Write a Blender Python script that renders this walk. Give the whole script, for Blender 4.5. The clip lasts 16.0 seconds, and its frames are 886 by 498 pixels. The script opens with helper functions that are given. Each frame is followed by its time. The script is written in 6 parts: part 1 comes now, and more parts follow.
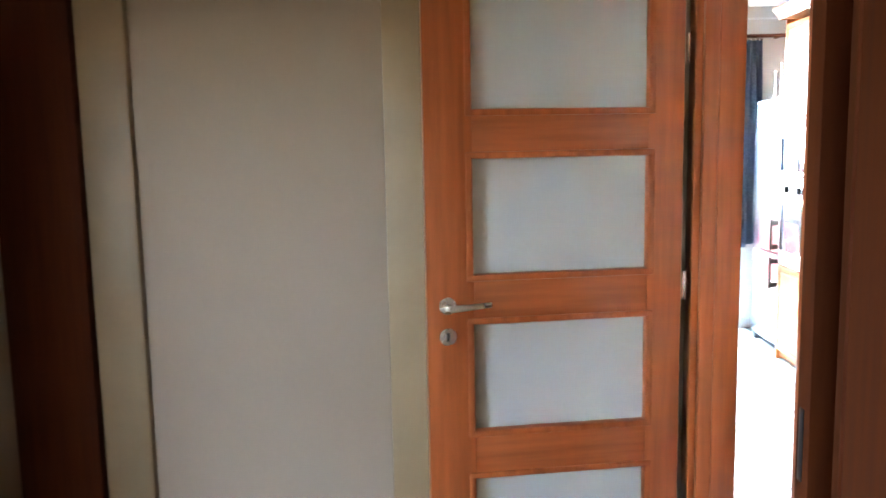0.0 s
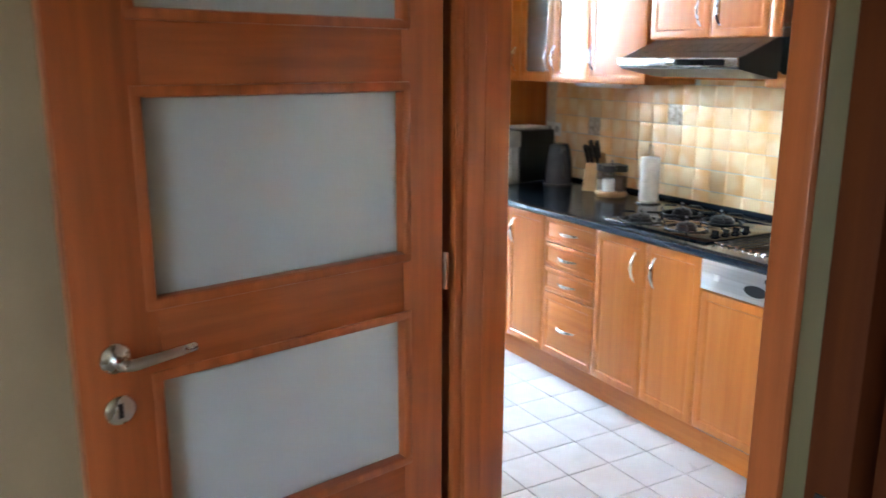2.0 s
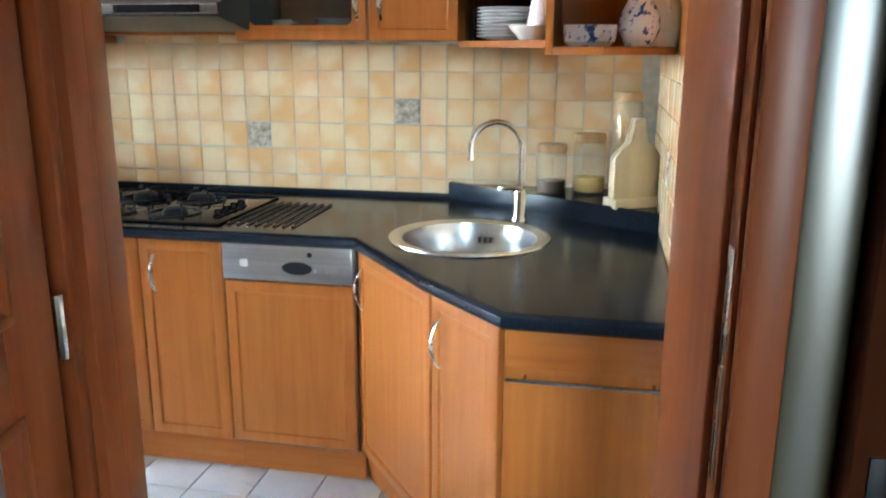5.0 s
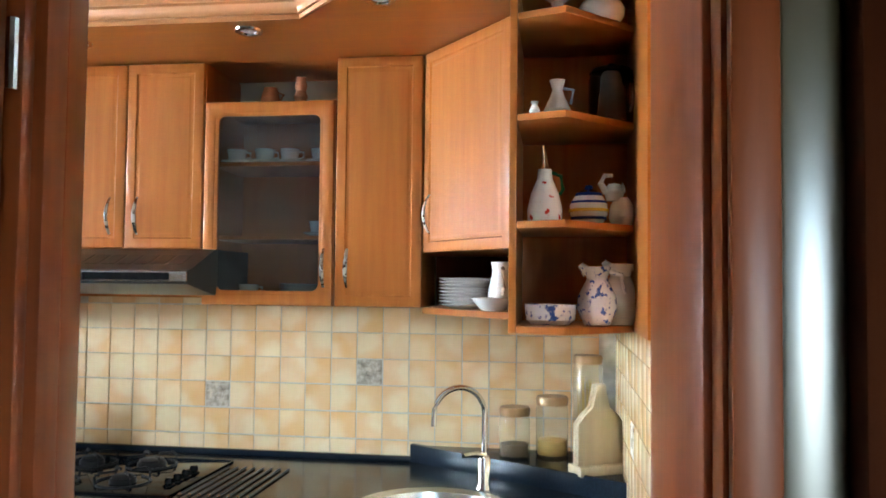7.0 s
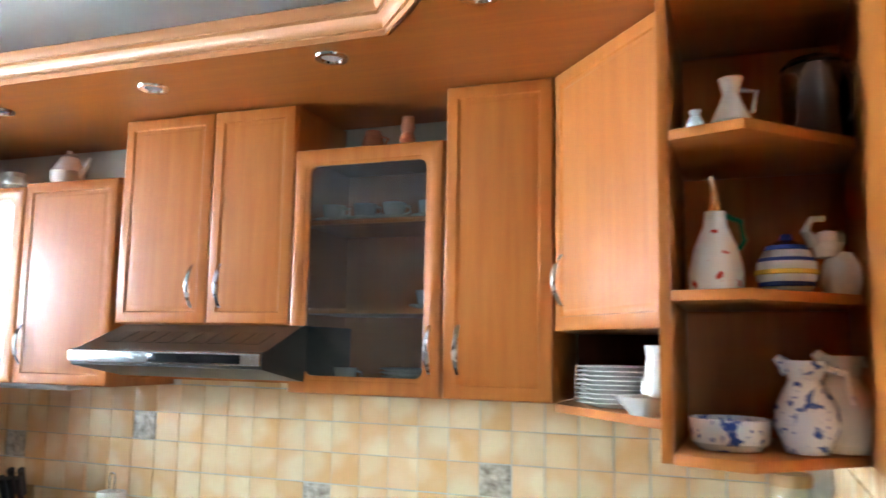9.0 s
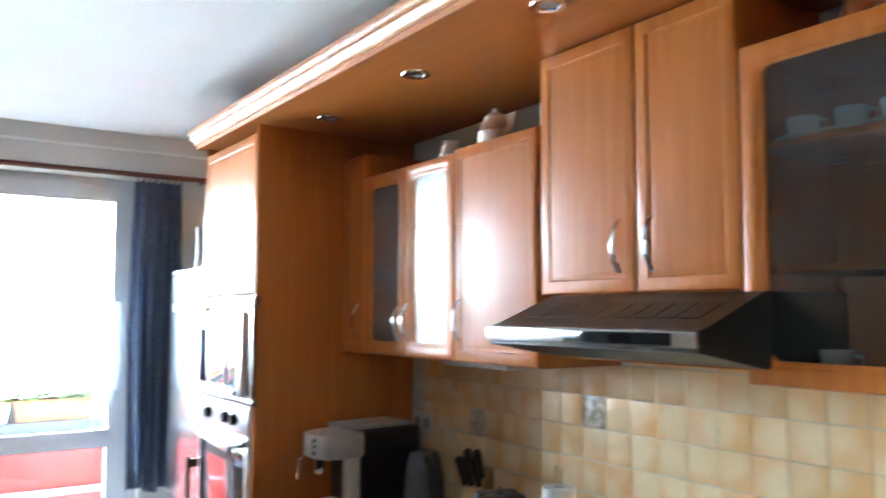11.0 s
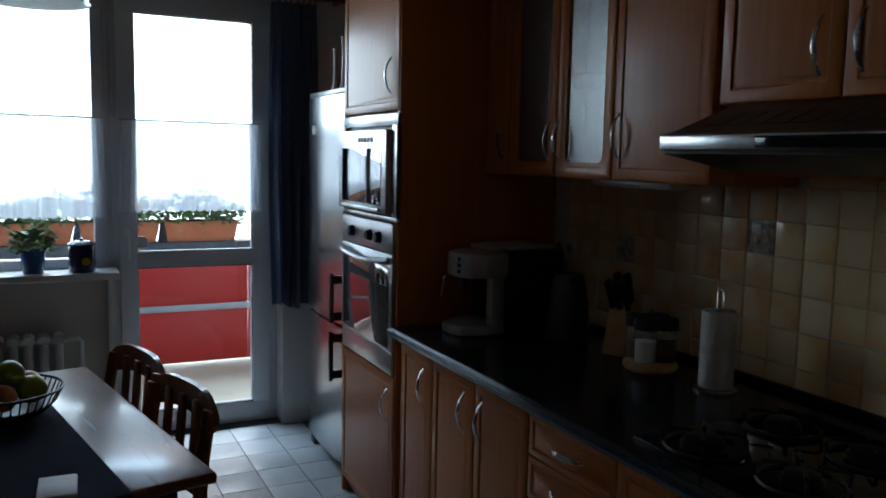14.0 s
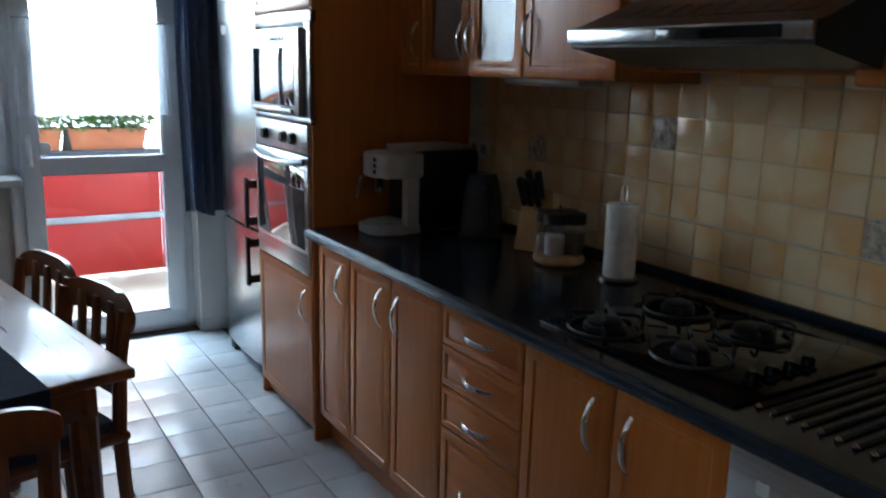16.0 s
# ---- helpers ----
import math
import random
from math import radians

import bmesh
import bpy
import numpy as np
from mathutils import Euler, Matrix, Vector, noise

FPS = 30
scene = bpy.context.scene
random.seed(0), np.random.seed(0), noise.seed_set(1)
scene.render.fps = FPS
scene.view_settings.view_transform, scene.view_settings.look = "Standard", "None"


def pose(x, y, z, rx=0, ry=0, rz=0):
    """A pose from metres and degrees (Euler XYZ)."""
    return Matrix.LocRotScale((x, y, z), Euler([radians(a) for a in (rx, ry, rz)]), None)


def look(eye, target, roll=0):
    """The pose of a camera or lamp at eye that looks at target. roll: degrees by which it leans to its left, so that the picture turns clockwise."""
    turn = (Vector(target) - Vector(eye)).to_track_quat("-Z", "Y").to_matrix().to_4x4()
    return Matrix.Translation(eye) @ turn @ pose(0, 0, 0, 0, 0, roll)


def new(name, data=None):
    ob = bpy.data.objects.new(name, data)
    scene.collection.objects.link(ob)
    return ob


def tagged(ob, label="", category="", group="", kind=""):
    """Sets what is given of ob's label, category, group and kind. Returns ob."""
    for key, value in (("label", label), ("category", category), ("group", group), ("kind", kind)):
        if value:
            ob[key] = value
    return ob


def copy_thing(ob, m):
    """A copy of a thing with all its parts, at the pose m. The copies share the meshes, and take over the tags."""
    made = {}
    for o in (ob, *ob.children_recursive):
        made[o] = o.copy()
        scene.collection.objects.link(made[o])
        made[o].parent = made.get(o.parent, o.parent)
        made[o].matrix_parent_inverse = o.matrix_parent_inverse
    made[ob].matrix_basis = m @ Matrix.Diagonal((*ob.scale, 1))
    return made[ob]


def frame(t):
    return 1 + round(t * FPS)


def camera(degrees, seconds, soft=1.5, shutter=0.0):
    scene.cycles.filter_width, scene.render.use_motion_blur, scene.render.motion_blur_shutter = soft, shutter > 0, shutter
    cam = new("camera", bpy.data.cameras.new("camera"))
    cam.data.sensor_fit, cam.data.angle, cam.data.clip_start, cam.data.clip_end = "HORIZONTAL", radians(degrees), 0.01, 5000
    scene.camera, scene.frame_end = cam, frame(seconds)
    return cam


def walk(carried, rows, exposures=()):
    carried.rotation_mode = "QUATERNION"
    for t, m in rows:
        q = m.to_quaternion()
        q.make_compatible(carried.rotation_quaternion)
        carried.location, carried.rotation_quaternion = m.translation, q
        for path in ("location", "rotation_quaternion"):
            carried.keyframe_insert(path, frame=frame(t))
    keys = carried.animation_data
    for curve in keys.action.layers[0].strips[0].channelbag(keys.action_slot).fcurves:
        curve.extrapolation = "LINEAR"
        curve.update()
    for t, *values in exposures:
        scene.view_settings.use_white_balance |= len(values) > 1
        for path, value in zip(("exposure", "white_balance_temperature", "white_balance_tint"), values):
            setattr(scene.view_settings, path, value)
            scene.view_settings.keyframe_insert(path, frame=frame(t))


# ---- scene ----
cam = camera(57.7, 16.0, shutter=0.5)
PATH = [
    (0, (0.194, -0.583, 1.525), (0.101, 1.399, 1.269), -1.1),
    (0.5, (0.172, -0.39, 1.583), (0.25, 1.584, 1.268), 0.3),
    (1, (0.02, -0.149, 1.581), (0.48, 1.765, 1.23), -0.6),
    (1.5, (-0.079, 0.116, 1.537), (0.698, 1.914, 1.13), 0.3),
    (2, (-0.078, 0.418, 1.543), (0.893, 2.107, 1.091), 0.2),
    (2.5, (-0.089, 0.678, 1.519), (1.19, 2.11, 0.96), 0.8),
    (3, (-0.128, 0.932, 1.48), (1.408, 1.99, 0.757), -2.0),
    (3.2, (-0.125, 0.981, 1.464), (1.454, 1.947, 0.706), -1.8),
    (5.3, (-0.049, 1.336, 1.426), (1.881, 1.646, 1.004), 0.8),
    (5.5, (-0.058, 1.34, 1.443), (1.887, 1.645, 1.09), 1.2),
    (6, (-0.074, 1.335, 1.478), (1.899, 1.641, 1.359), 1.2),
    (6.5, (-0.087, 1.337, 1.51), (1.891, 1.63, 1.525), 0.8),
    (7, (-0.055, 1.342, 1.53), (1.923, 1.625, 1.618), 0.6),
    (7.5, (0.066, 1.334, 1.55), (2.036, 1.627, 1.732), 0.9),
    (8, (0.224, 1.311, 1.581), (2.166, 1.682, 1.886), 1.5),
    (8.2, (0.266, 1.313, 1.581), (2.206, 1.707, 1.868), 1.6),
    (10.3, (1.098, 1.446, 1.604), (2.509, 2.845, 1.836), 0.2),
    (10.5, (1.125, 1.479, 1.604), (2.458, 2.956, 1.811), 0.2),
    (11, (1.145, 1.539, 1.598), (2.264, 3.189, 1.756), 0.1),
    (11.5, (1.146, 1.605, 1.573), (2.037, 3.394, 1.66), 0.0),
    (12, (1.118, 1.631, 1.551), (1.936, 3.454, 1.611), 0.5),
    (12.5, (1.105, 1.655, 1.534), (1.926, 3.478, 1.482), 0.9),
    (13, (1.093, 1.661, 1.516), (1.917, 3.48, 1.401), 0.9),
    (13.5, (1.089, 1.67, 1.509), (1.921, 3.48, 1.332), 1.0),
    (14, (1.092, 1.685, 1.501), (1.971, 3.467, 1.275), 1.3),
    (14.5, (1.094, 1.682, 1.494), (2.022, 3.433, 1.224), 1.5),
    (15, (1.088, 1.671, 1.488), (2.032, 3.407, 1.18), 1.5),
    (15.5, (1.085, 1.656, 1.481), (2.051, 3.374, 1.148), 1.5),
    (16, (1.086, 1.636, 1.463), (2.124, 3.289, 1.028), 1.5),
]
EXPOSURES = [(0, 6.3), (0.5, 5.6), (1, 5.4), (2, 5.5), (3, 5.4), (5.3, 4.9), (6.5, 4.9), (8.2, 5.3), (10.3, 4.8), (11.3, 4.5), (12.0, 2.8), (12.8, 1.2), (14.5, 0.8), (15.3, 1.2), (16, 2.3)]
walk(cam, [(t, look(eye, target, roll)) for t, eye, target, roll in PATH], EXPOSURES)

# ---- light ----
world = bpy.data.worlds.new("overcast_sky")
scene.world = world
world.use_nodes = True
wn = world.node_tree.nodes
sky = wn.new("ShaderNodeTexSky")
sky.sky_type = "NISHITA"
sky.sun_disc = False
sky.sun_elevation = radians(42)
sky.sun_rotation = radians(25)
sky.air_density, sky.dust_density, sky.ozone_density = 1.0, 1.5, 1.0
wn["Background"].inputs[1].default_value = 0.15
world.node_tree.links.new(sky.outputs[0], wn["Background"].inputs[0])


def lamp(name, kind, m, energy, colour, **settings):
    data = bpy.data.lights.new(name, kind)
    data.energy, data.color = energy, colour
    for key, value in settings.items():
        if key == "size":
            data.shape, data.size, data.size_y = "RECTANGLE", value[0], value[1]
        elif key == "spread":
            data.spread = value
        elif key == "angle":
            data.angle = value
    ob = new(name, data)
    ob.matrix_basis = m
    return ob


lamp("sun", "SUN", look((2, 12, 10), (1, 4, 0)), 0.6, (1, 0.95, 0.88), angle=radians(14))
# the bright overcast sky above the balcony
lamp("sky_light", "AREA", look((0.6, 9.2, 4.9), (1.2, 5.2, 1.0)), 450, (0.51, 0.77, 1.05), size=(5.0, 2.2))
# added narrow lamp in an assumed side opening, aimed at the strip by the doorway
lamp("added_hall_daylight", "AREA", look((-1.52, 0.42, 1.06), (0.884, 1.14, 1.06)), 0.034, (0.6, 0.83, 1.0), size=(0.76, 2.0), spread=radians(30))


# ---- materials ----
def material(name, colour, rough=0.5, metal=0.0, coat=0.0, dark=None, scale=8.0, stretch=(1, 1, 1), bump=0.0, bump_scale=60.0,
             random_hue=0.0, low=0.35, high=0.65, trans=0.0, alpha=1.0, ior=1.45, rough_var=0.08):
    """A surface with a base colour, a darker second tone in stretched noise, fine grain, and relief."""
    mat = bpy.data.materials.new(name)
    mat.use_nodes = True
    nt = mat.node_tree
    n, l = nt.nodes, nt.links
    b = n["Principled BSDF"]
    b.inputs["Roughness"].default_value = rough
    b.inputs["Metallic"].default_value = metal
    b.inputs["Coat Weight"].default_value = coat
    b.inputs["Coat Roughness"].default_value = 0.12
    b.inputs["Transmission Weight"].default_value = trans
    b.inputs["Alpha"].default_value = alpha
    b.inputs["IOR"].default_value = ior
    b.inputs["Base Color"].default_value = (*colour, 1)
    if dark is None:
        dark = tuple(c * 0.82 for c in colour)
    tc, mp = n.new("ShaderNodeTexCoord"), n.new("ShaderNodeMapping")
    mp.inputs["Scale"].default_value = stretch
    info = n.new("ShaderNodeObjectInfo")
    add = n.new("ShaderNodeVectorMath")
    add.operation = "ADD"
    comb = n.new("ShaderNodeMath")
    comb.operation = "MULTIPLY"
    comb.inputs[1].default_value = 37.0
    l.new(info.outputs["Random"], comb.inputs[0])
    l.new(tc.outputs["Object"], add.inputs[0])
    l.new(comb.outputs[0], add.inputs[1])
    l.new(add.outputs[0], mp.inputs[0])
    n1, n2, ramp = n.new("ShaderNodeTexNoise"), n.new("ShaderNodeTexNoise"), n.new("ShaderNodeValToRGB")
    n1.inputs["Scale"].default_value, n1.inputs["Detail"].default_value = scale, 5
    n2.inputs["Scale"].default_value, n2.inputs["Detail"].default_value = bump_scale, 3
    l.new(mp.outputs[0], n1.inputs[0])
    l.new(mp.outputs[0], n2.inputs[0])
    ramp.color_ramp.elements[0].position, ramp.color_ramp.elements[1].position = low, high
    ramp.color_ramp.elements[0].color, ramp.color_ramp.elements[1].color = (*dark, 1), (*colour, 1)
    l.new(n1.outputs[0], ramp.inputs[0])
    out = ramp.outputs[0]
    if random_hue:
        hsv, mr = n.new("ShaderNodeHueSaturation"), n.new("ShaderNodeMapRange")
        mr.inputs[3].default_value, mr.inputs[4].default_value = 1 - random_hue, 1 + random_hue
        l.new(info.outputs["Random"], mr.inputs[0])
        l.new(mr.outputs[0], hsv.inputs["Value"])
        l.new(out, hsv.inputs["Color"])
        out = hsv.outputs[0]
    l.new(out, b.inputs["Base Color"])
    rr = n.new("ShaderNodeMapRange")
    rr.inputs[3].default_value, rr.inputs[4].default_value = max(0.02, rough - rough_var), rough + rough_var
    l.new(n1.outputs[0], rr.inputs[0])
    l.new(rr.outputs[0], b.inputs["Roughness"])
    if bump:
        bp = n.new("ShaderNodeBump")
        bp.inputs["Strength"].default_value, bp.inputs["Distance"].default_value = bump, 0.002
        l.new(n2.outputs[0], bp.inputs["Height"])
        l.new(bp.outputs[0], b.inputs["Normal"])
    return mat


def tile_material(name, colours, rough, cloud, bump=0.25, grain=30.0):
    """Glazed tiles: each one takes a tone of its own and cloudy patches of a second colour."""
    mat = material(name, colours[0], rough, dark=colours[1], scale=cloud, low=0.42, high=0.6, bump=bump, bump_scale=grain, random_hue=0.1, rough_var=0.06)
    nt = mat.node_tree
    n, l = nt.nodes, nt.links
    b = n["Principled BSDF"]
    info = [x for x in n if x.type == "OBJECT_INFO"][0]
    last = b.inputs["Base Color"].links[0].from_socket
    mix, ramp = n.new("ShaderNodeMixRGB"), n.new("ShaderNodeValToRGB")
    wn1 = n.new("ShaderNodeTexWhiteNoise")
    wn1.noise_dimensions = "1D"
    l.new(info.outputs["Random"], wn1.inputs["W"])
    l.new(wn1.outputs["Value"], ramp.inputs[0])
    ramp.color_ramp.elements[0].color, ramp.color_ramp.elements[1].color = (*colours[2], 1), (*colours[3], 1)
    mix.inputs[0].default_value = 0.45
    l.new(last, mix.inputs[1])
    l.new(ramp.outputs[0], mix.inputs[2])
    l.new(mix.outputs[0], b.inputs["Base Color"])
    return mat


def wood(name, colour, dark, rough=0.36, axis=2, coat=0.06, fine=1.0):
    stretch = [26 * fine, 26 * fine, 26 * fine]
    stretch[axis] = 1.6
    mat = material(name, colour, rough, dark=dark, scale=1.6, stretch=stretch, bump=0.06, bump_scale=5.0, coat=coat, low=0.3, high=0.72, random_hue=0.05)
    mat.node_tree.nodes["Principled BSDF"].inputs["Specular IOR Level"].default_value = 0.33
    return mat


ALDER = wood("alder_veneer", (0.5, 0.166, 0.034), (0.42, 0.122, 0.022))
ALDER_H = wood("alder_veneer_level", (0.49, 0.162, 0.034), (0.41, 0.118, 0.022), axis=1)
ALDER_X = wood("alder_veneer_deep", (0.4, 0.13, 0.03), (0.3, 0.085, 0.02), axis=0)
CORNICE = wood("cornice_wood", (0.54, 0.23, 0.08), (0.46, 0.18, 0.06), axis=1, rough=0.42)
DOOR_WOOD = wood("walnut_door", (0.29, 0.07, 0.018), (0.2, 0.045, 0.012), rough=0.36)
DOOR_WOOD_X = wood("walnut_door_level", (0.28, 0.068, 0.018), (0.19, 0.043, 0.012), axis=0, rough=0.36)
# dark wood of the hall doors; also the shade colour in the plate niche
DARK_DOOR_NICHE = wood("dark_door_and_niche_shade", (0.06, 0.014, 0.004), (0.04, 0.009, 0.003), rough=0.7, coat=0.0)
DARK_DOOR_NICHE.node_tree.nodes["Principled BSDF"].inputs["Specular IOR Level"].default_value = 0.05
TABLE_WOOD = wood("table_wood", (0.2, 0.065, 0.022), (0.13, 0.04, 0.013), axis=1, rough=0.3, coat=0.4)
CHAIR_WOOD = wood("chair_wood", (0.22, 0.07, 0.023), (0.14, 0.042, 0.014), rough=0.32, coat=0.4)
LIGHT_WOOD = wood("beech", (0.55, 0.33, 0.15), (0.45, 0.25, 0.1), rough=0.45, coat=0.1)
PALE_WOOD = wood("pale_board", (0.75, 0.66, 0.48), (0.68, 0.58, 0.4), rough=0.5, coat=0.0)
ROD_WOOD = wood("rod_wood", (0.16, 0.045, 0.02), (0.1, 0.028, 0.013), axis=0)
GRANITE = material("black_worktop", (0.02, 0.026, 0.034), 0.16, dark=(0.008, 0.011, 0.015), scale=220, low=0.45, high=0.7, rough_var=0.04)
GRANITE.node_tree.nodes["Principled BSDF"].inputs["Specular IOR Level"].default_value = 0.3
GRANITE_EDGE = material("worktop_edge", (0.014, 0.022, 0.034), 0.22, dark=(0.009, 0.014, 0.022), scale=180, low=0.4, high=0.7)
GRANITE_EDGE.node_tree.nodes["Principled BSDF"].inputs["Specular IOR Level"].default_value = 0.3
WALL = material("white_wall_paint", (0.6, 0.595, 0.57), 0.75, dark=(0.56, 0.555, 0.53), scale=1.5, bump=0.25, bump_scale=140)
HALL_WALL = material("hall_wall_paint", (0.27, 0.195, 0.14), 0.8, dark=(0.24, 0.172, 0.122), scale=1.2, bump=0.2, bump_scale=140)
BEIGE = material("beige_trim", (0.22, 0.14, 0.07), 0.5, scale=3, bump=0.1)
CEIL = material("ceiling_paint", (0.78, 0.79, 0.79), 0.85, dark=(0.74, 0.75, 0.75), scale=1.2, bump=0.2, bump_scale=160)
UPVC = material("white_plastic_frame", (0.62, 0.64, 0.66), 0.35, scale=2, rough_var=0.04)
PAINT = material("radiator_enamel", (0.7, 0.7, 0.67), 0.35, scale=4)
GROUT = material("light_grout", (0.62, 0.58, 0.5), 0.9, scale=30, bump=0.3)
FLOOR_GROUT = material("grey_grout", (0.16, 0.155, 0.15), 0.9, scale=30, bump=0.3)
WALL_TILE = tile_material("glazed_cream_tile", ((0.84, 0.64, 0.38), (0.8, 0.5, 0.22), (0.76, 0.52, 0.26), (0.86, 0.74, 0.54)), 0.2, 9, bump=0.12)


def blotches(mat, pale, warm):
    """A pale round blotch in a random place on each tile, warm glaze outside it."""
    n, l = mat.node_tree.nodes, mat.node_tree.links
    b = n["Principled BSDF"]
    last = b.inputs["Base Color"].links[0].from_socket
    info = [x for x in n if x.type == "OBJECT_INFO"][0]
    tc, noise, white = n.new("ShaderNodeTexCoord"), n.new("ShaderNodeTexNoise"), n.new("ShaderNodeTexWhiteNoise")
    white.noise_dimensions = "1D"
    l.new(info.outputs["Random"], white.inputs["W"])
    off, scl, dist, wob, mr = n.new("ShaderNodeVectorMath"), n.new("ShaderNodeVectorMath"), n.new("ShaderNodeVectorMath"), n.new("ShaderNodeMath"), n.new("ShaderNodeMapRange")
    off.operation, scl.operation, dist.operation, wob.operation = "SUBTRACT", "MULTIPLY", "DISTANCE", "MULTIPLY_ADD"
    off.inputs[1].default_value = (0.5, 0.5, 0.5)
    scl.inputs[1].default_value = (0.14, 0.14, 0.0)
    l.new(white.outputs["Color"], off.inputs[0])
    l.new(off.outputs[0], scl.inputs[0])
    l.new(tc.outputs["Object"], dist.inputs[0])
    l.new(scl.outputs[0], dist.inputs[1])
    noise.inputs["Scale"].default_value = 22
    l.new(tc.outputs["Object"], noise.inputs[0])
    wob.inputs[1].default_value = 0.03
    l.new(noise.outputs[0], wob.inputs[0])
    l.new(dist.outputs["Value"], wob.inputs[2])
    mr.interpolation_type = "SMOOTHSTEP"
    mr.inputs[1].default_value, mr.inputs[2].default_value = 0.05, 0.1
    l.new(wob.outputs[0], mr.inputs[0])
    ring, mix = n.new("ShaderNodeMixRGB"), n.new("ShaderNodeMixRGB")
    ring.inputs[1].default_value, ring.inputs[2].default_value = (*pale, 1), (*warm, 1)
    l.new(mr.outputs[0], ring.inputs[0])
    mix.inputs[0].default_value = 0.4
    l.new(last, mix.inputs[1])
    l.new(ring.outputs[0], mix.inputs[2])
    l.new(mix.outputs[0], b.inputs["Base Color"])


blotches(WALL_TILE, (0.84, 0.68, 0.46), (0.77, 0.39, 0.17))
DECOR_TILE = material("grey_relief_tile", (0.6, 0.52, 0.42), 0.3, dark=(0.27, 0.22, 0.17), scale=45)
FLOOR_TILE = tile_material("grey_floor_tile", ((0.54, 0.53, 0.52), (0.45, 0.44, 0.42), (0.5, 0.485, 0.47), (0.56, 0.55, 0.54)), 0.3, 7, 0.15)
BALCONY_TILE = material("beige_balcony_tile", (0.5, 0.42, 0.31), 0.5, scale=4, dark=(0.44, 0.36, 0.26))
STEEL = material("brushed_steel", (0.4, 0.405, 0.41), 0.24, metal=1.0, scale=3, dark=(0.36, 0.365, 0.37), stretch=(30, 30, 0.5), rough_var=0.02)
STEEL_H = material("brushed_steel_level", (0.62, 0.62, 0.62), 0.3, metal=1.0, scale=3, stretch=(30, 0.5, 30), rough_var=0.04)
NICKEL = material("satin_nickel", (0.6, 0.58, 0.54), 0.27, metal=1.0, scale=20)
CHROME = material("chrome", (0.8, 0.8, 0.8), 0.07, metal=1.0, scale=10, rough_var=0.03)
SILVER_PLASTIC = material("silver_plastic", (0.55, 0.55, 0.55), 0.3, metal=0.4, scale=20)
BLACK = material("black_plastic", (0.012, 0.012, 0.013), 0.35, scale=20)
BLACK_GLOSS = material("black_glass_ceramic", (0.008, 0.008, 0.009), 0.06, scale=10, rough_var=0.03)
BLACK_GLOSS.node_tree.nodes["Principled BSDF"].inputs["Specular IOR Level"].default_value = 0.25
IRON = material("cast_iron", (0.012, 0.012, 0.013), 0.4, scale=60, bump=0.3)
IRON.node_tree.nodes["Principled BSDF"].inputs["Specular IOR Level"].default_value = 0.25
WHITE_PLASTIC = material("white_plastic", (0.75, 0.75, 0.73), 0.4, scale=10)
PORCELAIN = material("white_porcelain", (0.82, 0.82, 0.8), 0.12, scale=5, coat=0.4, rough_var=0.04)
DELFT = material("blue_white_porcelain", (0.82, 0.83, 0.84), 0.12, dark=(0.06, 0.12, 0.42), scale=60, low=0.38, high=0.45, coat=0.4)
BLUE_STRIPE = material("blue_glaze", (0.03, 0.06, 0.3), 0.15, scale=8, coat=0.4)
FLORAL = material("painted_flower_glaze", (0.82, 0.8, 0.76), 0.14, dark=(0.6, 0.06, 0.04), scale=34, low=0.34, high=0.37, coat=0.4)
GREEN_GLAZE = material("green_glaze", (0.03, 0.2, 0.07), 0.2, scale=8)
YELLOW_GLAZE = material("yellow_glaze", (0.75, 0.5, 0.07), 0.25, scale=8)
CLAY = material("terracotta_clay", (0.42, 0.16, 0.07), 0.6, scale=15, dark=(0.32, 0.11, 0.05), bump=0.2)
BROWN_GLASS = material("smoky_brown_glass", (0.045, 0.016, 0.008), 0.08, scale=5, coat=0.5)
PAPER = material("paper_towel", (0.85, 0.84, 0.82), 0.9, scale=30, bump=0.6, bump_scale=120)
CURTAIN = material("blue_curtain_cloth", (0.17, 0.21, 0.29), 0.85, dark=(0.12, 0.15, 0.22), scale=60, bump=0.4, bump_scale=300)
BLUE_CLOTH = material("navy_table_runner", (0.02, 0.035, 0.075), 0.9, dark=(0.014, 0.024, 0.055), scale=50, bump=0.5, bump_scale=300)
BLUE_POT = material("blue_ceramic", (0.02, 0.07, 0.2), 0.2, scale=10, coat=0.4)
ENAMEL = material("navy_enamel", (0.014, 0.02, 0.07), 0.15, scale=10, coat=0.5)
CUSHION = material("grey_seat_cloth", (0.07, 0.08, 0.1), 0.9, dark=(0.035, 0.04, 0.055), scale=70, bump=0.4)
LEAF = material("leaf_green", (0.11, 0.24, 0.04), 0.5, dark=(0.06, 0.14, 0.025), scale=30, random_hue=0.2)
LEAF_GREY = material("leaf_grey_green", (0.2, 0.28, 0.12), 0.55, dark=(0.11, 0.17, 0.07), scale=20, random_hue=0.25)
TERRACOTTA = material("terracotta_plastic", (0.5, 0.16, 0.075), 0.55, dark=(0.43, 0.13, 0.06), scale=5)
RED_PANEL = material("red_balcony_panel", (0.42, 0.018, 0.016), 0.4, dark=(0.37, 0.015, 0.013), scale=2)
LACQUER = material("dark_olive_lacquer", (0.075, 0.06, 0.022), 0.3, dark=(0.065, 0.05, 0.02), scale=2, ior=2.4, rough_var=0.03)
GREY_METAL = material("grey_painted_metal", (0.35, 0.37, 0.4), 0.45, scale=6, metal=0.3)
